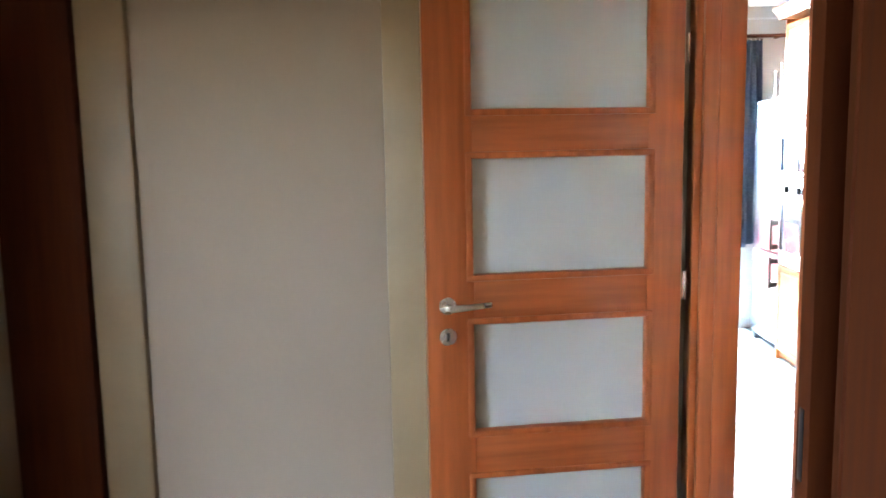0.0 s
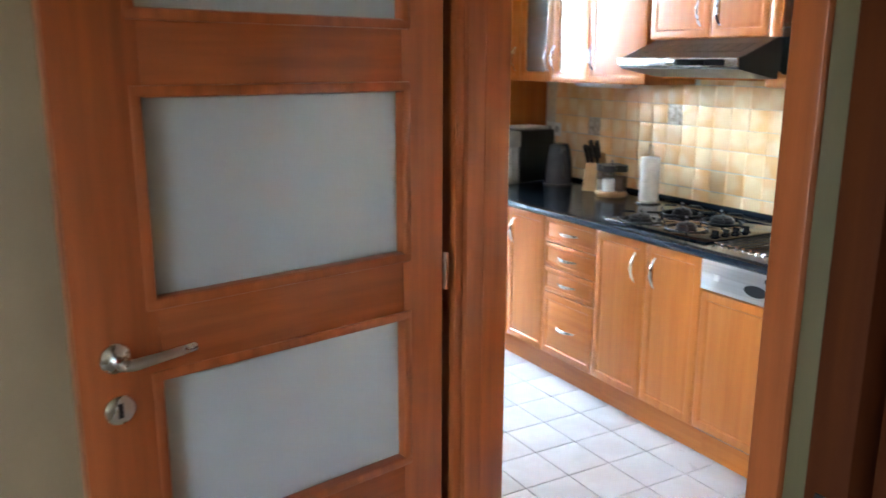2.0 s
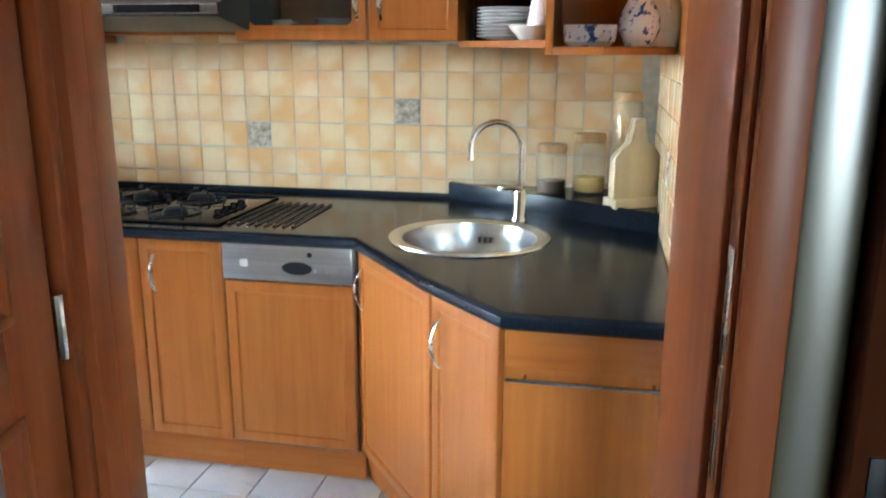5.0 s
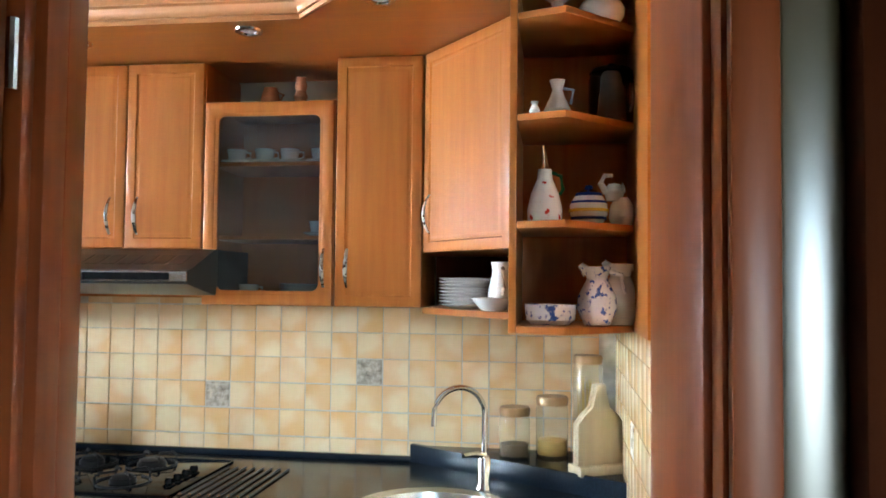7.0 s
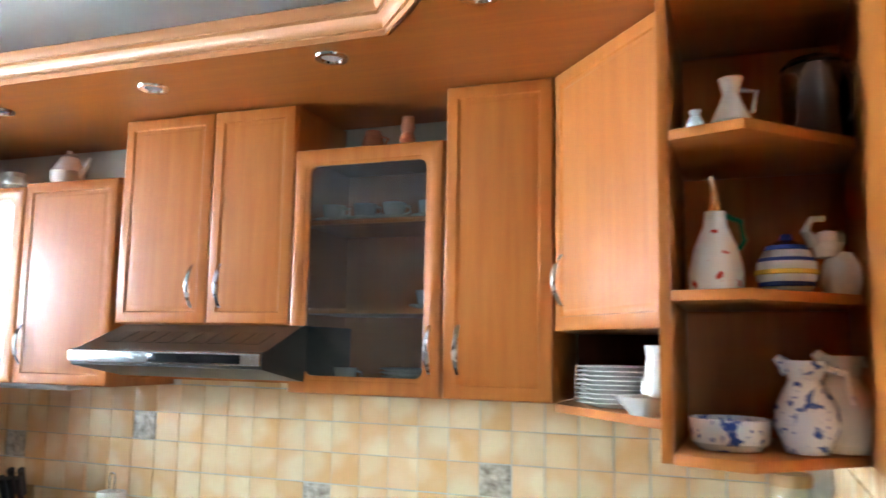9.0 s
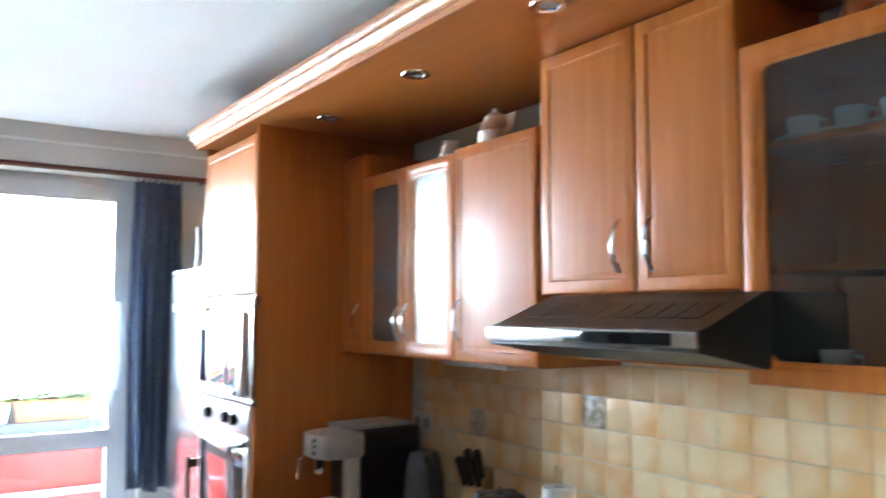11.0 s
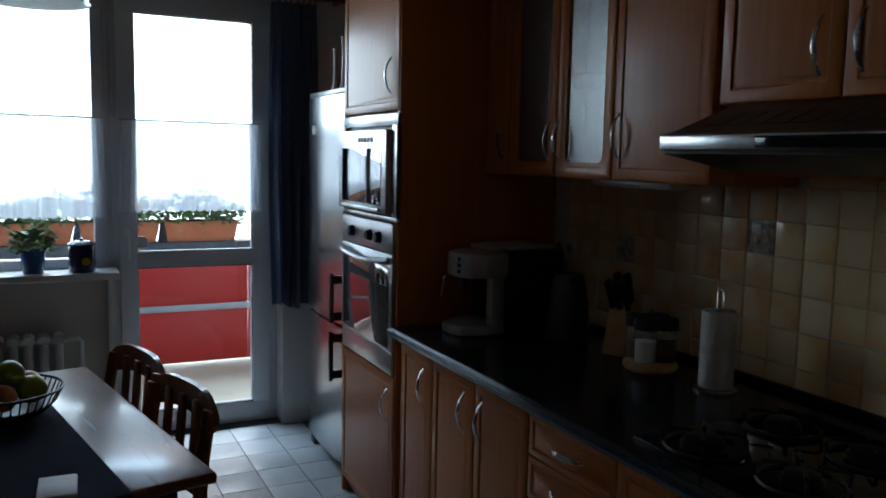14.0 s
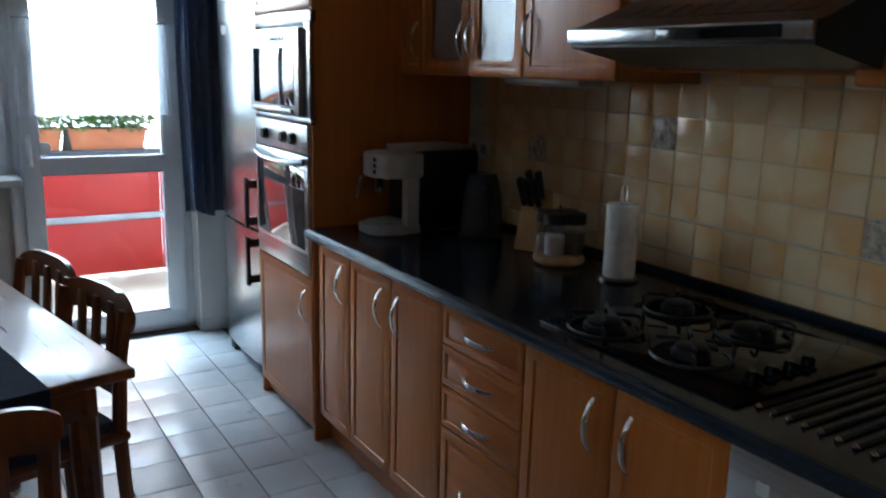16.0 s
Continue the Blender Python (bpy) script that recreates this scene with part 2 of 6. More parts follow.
SLATE = material("dark_slate_coping", (0.06, 0.07, 0.09), 0.5, scale=12)
SOIL = material("soil", (0.03, 0.02, 0.013), 0.95, scale=60, bump=0.5)
APPLE = material("green_apple", (0.28, 0.34, 0.05), 0.3, dark=(0.2, 0.26, 0.03), scale=6, coat=0.2)
ORANGE = material("orange_fruit", (0.6, 0.2, 0.03), 0.45, scale=80, bump=0.2, coat=0.1)
MIRROR_GLASS = material("mirroring_oven_glass", (0.42, 0.42, 0.43), 0.04, metal=1.0, scale=4, rough_var=0.02)
RED_GLASS = material("reflecting_oven_glass", (0.3, 0.26, 0.26), 0.05, metal=0.85, scale=4, rough_var=0.02)
PASTA = material("pasta_yellow", (0.75, 0.48, 0.12), 0.5, scale=40)
BEANS = material("dried_beans", (0.2, 0.12, 0.06), 0.6, scale=60, bump=0.4)
WHITE_PRINT = material("white_print", (0.8, 0.8, 0.78), 0.5, scale=5)
GREY_PRINT = material("grey_print", (0.3, 0.3, 0.3), 0.5, scale=5)
HOOD_METAL = material("dark_hood_paint", (0.016, 0.013, 0.011), 0.4, scale=6)
SATIN = material("satin_steel", (0.6, 0.6, 0.59), 0.24, metal=1.0, scale=4, rough_var=0.05)
KETTLE = material("dark_grey_plastic", (0.06, 0.066, 0.078), 0.25, scale=10, coat=0.3)
# emission stands in for the blown-out low sky and lights the kitchen
SKY_GLOW = bpy.data.materials.new("low_sky_glow")
SKY_GLOW.use_nodes = True
SKY_GLOW.node_tree.nodes["Principled BSDF"].inputs["Emission Color"].default_value = (0.68, 0.86, 1.0, 1)
SKY_GLOW.node_tree.nodes["Principled BSDF"].inputs["Emission Strength"].default_value = 5.0
DISPLAY = material("display_glass", (0.02, 0.025, 0.03), 0.1, scale=5)


def glass(name, colour=(1, 1, 1), rough=0.0, bump=0.0, scale=40.0, stretch=(1, 1, 1), mixed=0.0, body=(0.8, 0.8, 0.8), sheen=0.045):
    """Clear or patterned glass: thin, partly see-through panes."""
    mat = bpy.data.materials.new(name)
    mat.use_nodes = True
    n, l = mat.node_tree.nodes, mat.node_tree.links
    b = n["Principled BSDF"]
    b.inputs["Base Color"].default_value = (*body, 1)
    b.inputs["Roughness"].default_value = 0.03 + rough
    tr, mix, fr = n.new("ShaderNodeBsdfTransparent"), n.new("ShaderNodeMixShader"), n.new("ShaderNodeLayerWeight")
    tr.inputs[0].default_value = (*colour, 1)
    gl = n.new("ShaderNodeBsdfGlossy")
    gl.inputs["Roughness"].default_value = 0.03 + rough
    fr.inputs["Blend"].default_value = 0.5
    pw, ma = n.new("ShaderNodeMath"), n.new("ShaderNodeMath")
    pw.operation, ma.operation = "POWER", "MULTIPLY_ADD"
    pw.inputs[1].default_value, ma.inputs[1].default_value, ma.inputs[2].default_value = 3.5, 0.7, sheen
    l.new(fr.outputs["Facing"], pw.inputs[0])
    l.new(pw.outputs[0], ma.inputs[0])
    l.new(ma.outputs[0], mix.inputs[0])
    l.new(tr.outputs[0], mix.inputs[1])
    l.new(gl.outputs[0], mix.inputs[2])
    top = mix
    if mixed:
        top = n.new("ShaderNodeMixShader")
        top.inputs[0].default_value = mixed
        l.new(mix.outputs[0], top.inputs[1])
        l.new(b.outputs[0], top.inputs[2])
    if bump:
        tc, mp, ck, bp = n.new("ShaderNodeTexCoord"), n.new("ShaderNodeMapping"), n.new("ShaderNodeTexVoronoi"), n.new("ShaderNodeBump")
        mp.inputs["Scale"].default_value = stretch
        ck.inputs["Scale"].default_value = scale
        ck.inputs["Randomness"].default_value = 0.0
        bp.inputs["Strength"].default_value, bp.inputs["Distance"].default_value = bump, 0.004
        l.new(tc.outputs["Object"], mp.inputs[0])
        l.new(mp.outputs[0], ck.inputs[0])
        l.new(ck.outputs[0], bp.inputs["Height"])
        for node in (b, gl, fr):
            l.new(bp.outputs[0], node.inputs["Normal"])
    l.new(top.outputs[0], n["Material Output"].inputs[0])
    return mat


CLEAR = glass("clear_glass", (0.97, 0.98, 0.98))
JAR_GLASS = glass("jar_glass", (0.93, 0.95, 0.94), mixed=0.06)
FROSTED = glass("ribbed_door_glass", (0.85, 0.84, 0.82), rough=0.25, mixed=0.44, body=(0.6, 0.59, 0.58))
GRID_GLASS = glass("grid_pattern_glass", (0.4, 0.42, 0.42), rough=0.14, bump=0.3, scale=90, mixed=0.14, body=(0.7, 0.74, 0.78), sheen=0.14)
SMOKE_GLASS = glass("smoked_cabinet_glass", (0.68, 0.7, 0.71), rough=0.04, bump=0.05, scale=110, mixed=0.03, body=(0.12, 0.12, 0.12))
SHEER = bpy.data.materials.new("sheer_net")
SHEER.use_nodes = True
sn, sl = SHEER.node_tree.nodes, SHEER.node_tree.links
s_tr, s_tl, s_mix = sn.new("ShaderNodeBsdfTransparent"), sn.new("ShaderNodeBsdfTranslucent"), sn.new("ShaderNodeMixShader")
s_tc, s_vo, s_rg = sn.new("ShaderNodeTexCoord"), sn.new("ShaderNodeTexVoronoi"), sn.new("ShaderNodeMapRange")
s_tl.inputs[0].default_value = (0.22, 0.23, 0.24, 1)
s_df, s_cl = sn.new("ShaderNodeBsdfDiffuse"), sn.new("ShaderNodeAddShader")
s_df.inputs[0].default_value = (0.6, 0.62, 0.65, 1)
sl.new(s_tl.outputs[0], s_cl.inputs[0])
sl.new(s_df.outputs[0], s_cl.inputs[1])
s_vo.inputs["Scale"].default_value = 38
s_rg.inputs[1].default_value, s_rg.inputs[2].default_value, s_rg.inputs[3].default_value, s_rg.inputs[4].default_value = 0.05, 0.3, 0.95, 0.84
sl.new(s_tc.outputs["Object"], s_vo.inputs[0])
sl.new(s_vo.outputs[0], s_rg.inputs[0])
sl.new(s_rg.outputs[0], s_mix.inputs[0])
sl.new(s_tr.outputs[0], s_mix.inputs[1])
sl.new(s_cl.outputs[0], s_mix.inputs[2])
sl.new(s_mix.outputs[0], sn["Material Output"].inputs[0])
LAMP_GLASS = glass("alabaster_lamp_glass", (0.8, 0.8, 0.78), rough=0.15, mixed=0.75, body=(0.75, 0.74, 0.7))


# ---- building helpers ----
WORLD = {}


def thing(name, label, category, x=0.0, y=0.0, z=0.0, rz=0.0, group="", kind=""):
    ob = tagged(new(name), label, category, group, kind)
    ob.empty_display_size = 0.05
    ob.matrix_basis = pose(x, y, z, 0, 0, rz)
    WORLD[ob] = ob.matrix_basis.copy()
    return ob


def mesh_from(bm, name, mat, smooth=True):
    me = bpy.data.meshes.new(name)
    bmesh.ops.recalc_face_normals(bm, faces=bm.faces)
    bm.to_mesh(me)
    bm.free()
    me.materials.append(mat)
    if smooth:
        for p in me.polygons:
            p.use_smooth = True
        me.set_sharp_from_angle(angle=radians(35))
    return me


def part(name, bm, mat, parent, label="", local=False):
    """Links bm, drawn in world places (or in the parent's own), as one mesh under a thing or part."""
    me = mesh_from(bm, name, mat)
    m = WORLD[parent]
    if not local:
        me.transform(m.inverted())
    ob = new(name, me)
    ob.parent = parent
    WORLD[ob] = m
    return tagged(ob, label)


def solo(name, bm, mat, label, category="", group="", kind=""):
    """One mesh that is a thing of its own."""
    me = mesh_from(bm, name, mat)
    lo = Vector([min(v.co[i] for v in me.vertices) for i in range(3)])
    hi = Vector([max(v.co[i] for v in me.vertices) for i in range(3)])
    at = Vector(((lo.x + hi.x) / 2, (lo.y + hi.y) / 2, lo.z))
    me.transform(Matrix.Translation(-at))
    ob = new(name, me)
    ob.location = at
    WORLD[ob] = Matrix.Translation(at)
    return tagged(ob, label, category, group, kind)


def box(x0, x1, y0, y1, z0, z1, bev=0.0, bm=None, seg=2):
    b = bmesh.new()
    bmesh.ops.create_cube(b, size=1)
    for v in b.verts:
        v.co = Vector((x0 + (v.co.x + 0.5) * (x1 - x0), y0 + (v.co.y + 0.5) * (y1 - y0), z0 + (v.co.z + 0.5) * (z1 - z0)))
    if bev:
        bmesh.ops.bevel(b, geom=b.edges[:], offset=bev, segments=seg, profile=0.5, affect="EDGES")
    return join(bm, b)


def join(bm, b):
    if bm is None:
        return b
    me = bpy.data.meshes.new("tmp")
    b.to_mesh(me)
    b.free()
    bm.from_mesh(me)
    bpy.data.meshes.remove(me)
    return bm


def turned(b, m):
    bmesh.ops.transform(b, matrix=m, verts=b.verts)
    return b


def prism(poly, z0, z1, bev=0.0, bm=None):
    b = bmesh.new()
    lo = [b.verts.new((x, y, z0)) for x, y in poly]
    hi = [b.verts.new((x, y, z1)) for x, y in poly]
    b.faces.new(lo[::-1])
    b.faces.new(hi)
    for i in range(len(poly)):
        j = (i + 1) % len(poly)
        b.faces.new((lo[i], lo[j], hi[j], hi[i]))
    if bev:
        bmesh.ops.bevel(b, geom=b.edges[:], offset=bev, segments=2, profile=0.5, affect="EDGES")
    return join(bm, b)


def lathe(profile, x=0, y=0, z=0, steps=24, bm=None, squash=1.0):
    """A body turned round a standing axis; profile of (radius, height)."""
    b = bmesh.new()
    rings = []
    for r, h in profile:
        if r < 1e-5:
            rings.append([b.verts.new((x, y, z + h))])
        else:
            rings.append([b.verts.new((x + r * math.cos(2 * math.pi * i / steps), y + squash * r * math.sin(2 * math.pi * i / steps), z + h)) for i in range(steps)])
    for a, c in zip(rings, rings[1:]):
        for i in range(steps):
            j = (i + 1) % steps
            q = [a[i % len(a)], a[j % len(a)], c[j % len(c)], c[i % len(c)]]
            q = [v for k, v in enumerate(q) if v not in q[:k]]
            if len(q) > 2:
                b.faces.new(q)
    return join(bm, b)


def tube(points, r, bm=None, steps=8, flat=1.0, closed=False):
    """A round or flattened bar along points; r a number or one per point."""
    b = bmesh.new()
    pts = [Vector(p) for p in points]
    rings = []
    n = len(pts)
    up = Vector((0, 0, 1))
    for i, p in enumerate(pts):
        d = (pts[(i + 1) % n] - pts[i - 1]) if closed else (pts[min(i + 1, n - 1)] - pts[max(i - 1, 0)])
        d.normalize()
        side = d.cross(up if abs(d.z) < 0.95 else Vector((1, 0, 0))).normalized()
        nor = side.cross(d)
        rad = r[i] if isinstance(r, (list, tuple)) else r
        rings.append([b.verts.new(p + rad * (math.cos(2 * math.pi * k / steps) * side + flat * math.sin(2 * math.pi * k / steps) * nor)) for k in range(steps)])
    pairs = list(zip(rings, rings[1:])) + ([(rings[-1], rings[0])] if closed else [])
    for a, c in pairs:
        for k in range(steps):
            b.faces.new((a[k], a[(k + 1) % steps], c[(k + 1) % steps], c[k]))
    if not closed:
        b.faces.new(rings[0][::-1])
        b.faces.new(rings[-1])
    return join(bm, b)


def arc(c, r, a0, a1, n, plane="xz"):
    out = []
    for i in range(n + 1):
        a = radians(a0 + (a1 - a0) * i / n)
        u, v = r * math.cos(a), r * math.sin(a)
        out.append((c[0] + u, c[1], c[2] + v) if plane == "xz" else (c[0], c[1] + u, c[2] + v) if plane == "yz" else (c[0] + u, c[1] + v, c[2]))
    return out


def rings_panel(m, w, h, profile, hole=False):
    """A panel w wide and h high, with its face towards +z of m; profile of (inset, depth) from the back edge inwards.
    With a hole, the inner loops have rounded corners."""
    b = bmesh.new()
    loops = []
    for inset, d in profile:
        hw, hh = w / 2 - inset, h / 2 - inset
        if not hole:
            loops.append([b.verts.new((sx * hw, sy * hh, d)) for sx, sy in ((-1, -1), (1, -1), (1, 1), (-1, 1))])
            continue
        r = 0.024 if inset > 0.03 else 0.003
        ring = []
        for sx, sy, a0 in ((-1, -1, 180), (1, -1, 270), (1, 1, 0), (-1, 1, 90)):
            for q in range(6):
                a = radians(a0 + 18 * q)
                ring.append(b.verts.new((sx * (hw - r) + r * math.cos(a), sy * (hh - r) + r * math.sin(a), d)))
        loops.append(ring)
    n = len(loops[0])
    for a, c in zip(loops, loops[1:]):
        for i in range(n):
            b.faces.new((a[i], a[(i + 1) % n], c[(i + 1) % n], c[i]))
    if hole:
        for i in range(n):
            b.faces.new((loops[-1][i], loops[-1][(i + 1) % n], loops[0][(i + 1) % n], loops[0][i]))
    else:
        b.faces.new(loops[-1])
        b.faces.new(loops[0][::-1])
    return turned(b, m)


def facing(x, y, z, angle):
    """A pose whose +z points level at that angle (degrees from +x) and whose +y is up."""
    return pose(x, y, z, 90, 0, angle + 90)


def front(y0, y1, z0, z1, x, angle=180.0, mid=None):
    """The pose and size of a front panel that faces -x between y0 and y1."""
    return facing(x, (y0 + y1) / 2, (z0 + z1) / 2, angle), abs(y1 - y0) - 0.004, z1 - z0 - 0.004


PANEL = [(0.0, -0.02), (0.0, -0.006), (0.002, -0.002), (0.006, 0.0), (0.034, 0.0), (0.038, -0.004), (0.043, -0.0045), (0.052, -0.0008), (0.055, -0.0005)]
DRAWER = [(0.0, -0.02), (0.0, -0.006), (0.002, -0.002), (0.006, 0.0), (0.02, 0.0), (0.023, -0.004), (0.027, -0.0045), (0.034, -0.0008)]
RIM = [(0.0, -0.02), (0.0, -0.006), (0.002, -0.002), (0.006, 0.0), (0.034, 0.0), (0.039, -0.004), (0.044, -0.0035), (0.05, -0.006), (0.05, -0.02)]


def bow_handle(parent, m, length=0.13):
    """A satin bow handle, upright on the face of m."""
    pts, rad = [], []
    for i in range(13):
        s = i / 12
        pts.append((0, (s - 0.5) * length, 0.004 + 0.026 * math.sin(math.pi * s) ** 0.75))
        rad.append(0.0045 + 0.0035 * math.sin(math.pi * s))
    b = turned(tube(pts, rad, flat=0.55), m)
    return part("handle", b, NICKEL, parent, "satin nickel bow handle")


def cabinet_door(parent, m, w, h, handle=None, level=False, name="door", mat=None):
    d = part(name, rings_panel(m, w, h, DRAWER if h < 0.17 else PANEL), mat or ALDER, parent)
    if handle:
        hm = m @ pose(handle[0], handle[1], 0, 0, 0, 90 if level else 0)
        bow_handle(d, hm)
    return d


def glass_door(parent, m, w, h, pane, handle=None):
    d = part("door", rings_panel(m, w, h, RIM, hole=True), ALDER, parent)
    part("pane", rings_panel(m @ pose(0, 0, -0.012), w - 0.096, h - 0.096, [(0, -0.004), (0, 0)]), pane, d, "patterned glass pane")
    if handle:
        bow_handle(d, m @ pose(handle[0], handle[1], 0))
    return d


def carcass(parent, x0, x1, y0, y1, z0, z1, open_front=False, t=0.018):
    """Cabinet sides, top, bottom and back, boxes butted end to end."""
    if not open_front:
        return part("body", box(x0, x1, y0 + 0.001, y1 - 0.001, z0, z1, 0.001), ALDER, parent)
    b = box(x0, x1, y0 + 0.001, y0 + t, z0, z1)
    box(x0, x1, y1 - t, y1 - 0.001, z0, z1, bm=b)
    box(x0, x1, y0 + t, y1 - t, z0, z0 + t, bm=b)
    box(x0, x1, y0 + t, y1 - t, z1 - t, z1, bm=b)
    box(x1 - 0.008, x1, y0 + t, y1 - t, z0 + t, z1 - t, bm=b)
    return part("body", b, ALDER, parent)


# ---- the shell ----
CEIL_Z = 2.55
DOOR_X0, DOOR_X1 = 0.90, 1.085          # the wall with the doorway
WALL_X = 2.95                          # wall behind the kitchen units
SOUTH_Y = 1.13
NORTH_Y, NORTH_BACK = 5.98, 6.34       # window wall
WEST_X = -0.7
HALL_W0, HALL_W1 = 0.05, 0.85          # assumed opening in the hall, out of view, for the added lamp


def structure(name, bm, mat, label=""):
    return solo(name, bm, mat, label or name.replace("_", " "), kind="structure")


floor = structure("floor", box(WEST_X, WALL_X + 0.1, -2.1, NORTH_BACK, -0.12, -0.008), FLOOR_GROUT, "grey grout bed of the tiled kitchen floor")
structure("hall_floor", box(-1.5, DOOR_X0, -2.0, 2.2, -0.009, -0.001), BEIGE, "plain beige hall floor")
structure("ceiling", box(-1.6, WALL_X + 0.1, -2.1, NORTH_BACK, CEIL_Z, CEIL_Z + 0.1), CEIL, "matt white painted ceiling")
structure("wall_east", box(WALL_X + 0.012, WALL_X + 0.12, SOUTH_Y - 0.12, NORTH_BACK, 0, CEIL_Z), WALL, "white painted wall behind the kitchen units")
structure("wall_south", box(DOOR_X1, WALL_X + 0.012, SOUTH_Y - 0.12, SOUTH_Y - 0.012, 0, CEIL_Z), WALL, "white painted wall beside the doorway")
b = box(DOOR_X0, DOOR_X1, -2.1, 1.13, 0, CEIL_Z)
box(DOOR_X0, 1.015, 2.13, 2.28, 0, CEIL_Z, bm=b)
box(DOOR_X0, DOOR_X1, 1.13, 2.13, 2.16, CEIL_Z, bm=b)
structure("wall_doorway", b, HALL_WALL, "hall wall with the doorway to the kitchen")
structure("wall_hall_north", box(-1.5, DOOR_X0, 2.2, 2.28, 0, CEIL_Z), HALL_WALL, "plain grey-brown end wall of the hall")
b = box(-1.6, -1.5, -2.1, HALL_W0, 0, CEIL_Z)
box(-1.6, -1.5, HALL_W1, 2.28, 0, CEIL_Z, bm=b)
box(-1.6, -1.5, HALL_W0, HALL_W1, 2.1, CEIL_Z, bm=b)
structure("wall_hall_west", b, HALL_WALL, "plain hall wall with an assumed opening, out of view, for added light")
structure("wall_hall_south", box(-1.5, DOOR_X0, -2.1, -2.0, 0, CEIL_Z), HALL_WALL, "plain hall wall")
# out of view; takes the dark hall tone to weaken bounce onto the units
structure("wall_west", box(WEST_X - 0.1, WEST_X, 2.28, NORTH_BACK, 0, CEIL_Z), HALL_WALL, "unseen kitchen wall, toned dark to cut bounced light")
# window wall: opening for the window and the balcony door
# WIN_L lies out of view, drawn in so less daylight reaches the backsplash
WIN_L, WIN_R, WIN_TOP = 0.4, 2.235, 2.315
b = box(WEST_X, WIN_L, NORTH_Y, NORTH_BACK, 0, CEIL_Z)
box(WIN_R, WALL_X + 0.012, NORTH_Y, NORTH_BACK, 0, CEIL_Z, bm=b)
box(WIN_L, WIN_R, NORTH_Y, NORTH_BACK, WIN_TOP, CEIL_Z, bm=b)
box(WIN_L, 1.385, NORTH_Y + 0.02, NORTH_BACK, 0, 0.87, bm=b)
structure("wall_north", b, WALL, "white painted window wall")
structure("cornice_moulding", box(WEST_X, WALL_X, NORTH_Y - 0.012, NORTH_Y - 0.001, CEIL_Z - 0.1, CEIL_Z - 0.085, 0.004), CEIL, "thin plaster line below the ceiling")
b = box(WIN_R, 2.9, NORTH_Y - 0.012, NORTH_Y - 0.001, 0, 0.07, 0.003)
structure("baseboard", b, FLOOR_TILE, "grey tile baseboard under the curtain")
structure("floor_of_balcony", box(-1.5, 4.0, NORTH_BACK, 7.62, -0.12, -0.02), BALCONY_TILE, "beige tiled balcony floor")
# glowing sheet added in the distance in place of bright low sky
structure("backdrop", box(-70, 80, 75, 75.5, -16, 24), SKY_GLOW, "glowing white backdrop standing in for the bright low sky")
# unseen slab, added to keep sky light off the red parapet
structure("balcony_slab", box(-1.5, 4.0, NORTH_BACK + 0.002, 7.3, 2.78, 2.9), CEIL, "plain slab added out of view to shade the balcony")


# ---- window and balcony door ----
def upvc_ring(x0, x1, z0, z1, y0, y1, w, bm=None, bev=0.006):
    bm = box(x0, x1, y0, y1, z0, z0 + w, bev, bm)
    box(x0, x1, y0, y1, z1 - w, z1, bev, bm)
    box(x0, x0 + w, y0, y1, z0 + w - 0.004, z1 - w + 0.004, bev, bm)
    box(x1 - w, x1, y0, y1, z0 + w - 0.004, z1 - w + 0.004, bev, bm)
    return bm


win = tagged(thing("window_1", "white plastic kitchen window beside the balcony door", "window", 0.94, 6.13, 0.9), kind="structure")
part("window_frame", upvc_ring(WIN_L, 1.385, 0.87, WIN_TOP, 6.10, 6.17, 0.045), UPVC, win)
part("sash", upvc_ring(WIN_L + 0.04, 1.36, 0.895, WIN_TOP - 0.01, 6.085, 6.155, 0.06), UPVC, win)
for x0, x1 in ((WIN_L + 0.09, 1.31),):
    p = part("pane", box(x0, x1, 6.12, 6.128, 0.945, WIN_TOP - 0.06), CLEAR, win, "clear double glass")
    p.visible_shadow = False
sill = solo("window_sill", box(WIN_L - 0.02, 1.40, 5.88, 6.099, 0.871, 0.905, 0.006), PAINT, "white painted window sill", kind="structure")
solo("sill_support", box(1.345, 1.365, 5.93, 5.999, 0.012, 0.8705, 0.003), UPVC, "narrow white edge strip under the sill", kind="structure")

bdoor = tagged(thing("door_2", "white plastic glazed balcony door, closed", "door", 1.75, 6.13, 0.0), kind="structure")
part("door_frame", upvc_ring(1.386, WIN_R - 0.001, 0.0, WIN_TOP, 6.10, 6.17, 0.05), UPVC, bdoor)
leafb = upvc_ring(1.415, 2.185, 0.03, WIN_TOP - 0.035, 6.075, 6.15, 0.09)
box(1.49, 2.11, 6.075, 6.15, 0.895, 0.98, 0.006, leafb)
leafp = part("door_leaf", leafb, UPVC, bdoor)
for z0, z1 in ((0.115, 0.9), (0.975, WIN_TOP - 0.12)):
    p = part("pane", box(1.495, 2.105, 6.11, 6.118, z0, z1), CLEAR, leafp, "clear double glass")
    p.visible_shadow = False
    part("seal", upvc_ring(1.499, 2.101, z0 + 0.002, z1 - 0.002, 6.08, 6.109, 0.007, bev=0.001), BLACK, leafp, "black rubber seal")
hb = box(1.442, 1.464, 6.055, 6.076, 0.98, 1.10, 0.004)
tube([(1.453, 6.06, 1.07), (1.453, 6.03, 1.07), (1.453, 6.022, 1.06), (1.453, 6.022, 0.95)], 0.009, hb)
part("door_handle", hb, WHITE_PLASTIC, leafp, "white lever window handle")
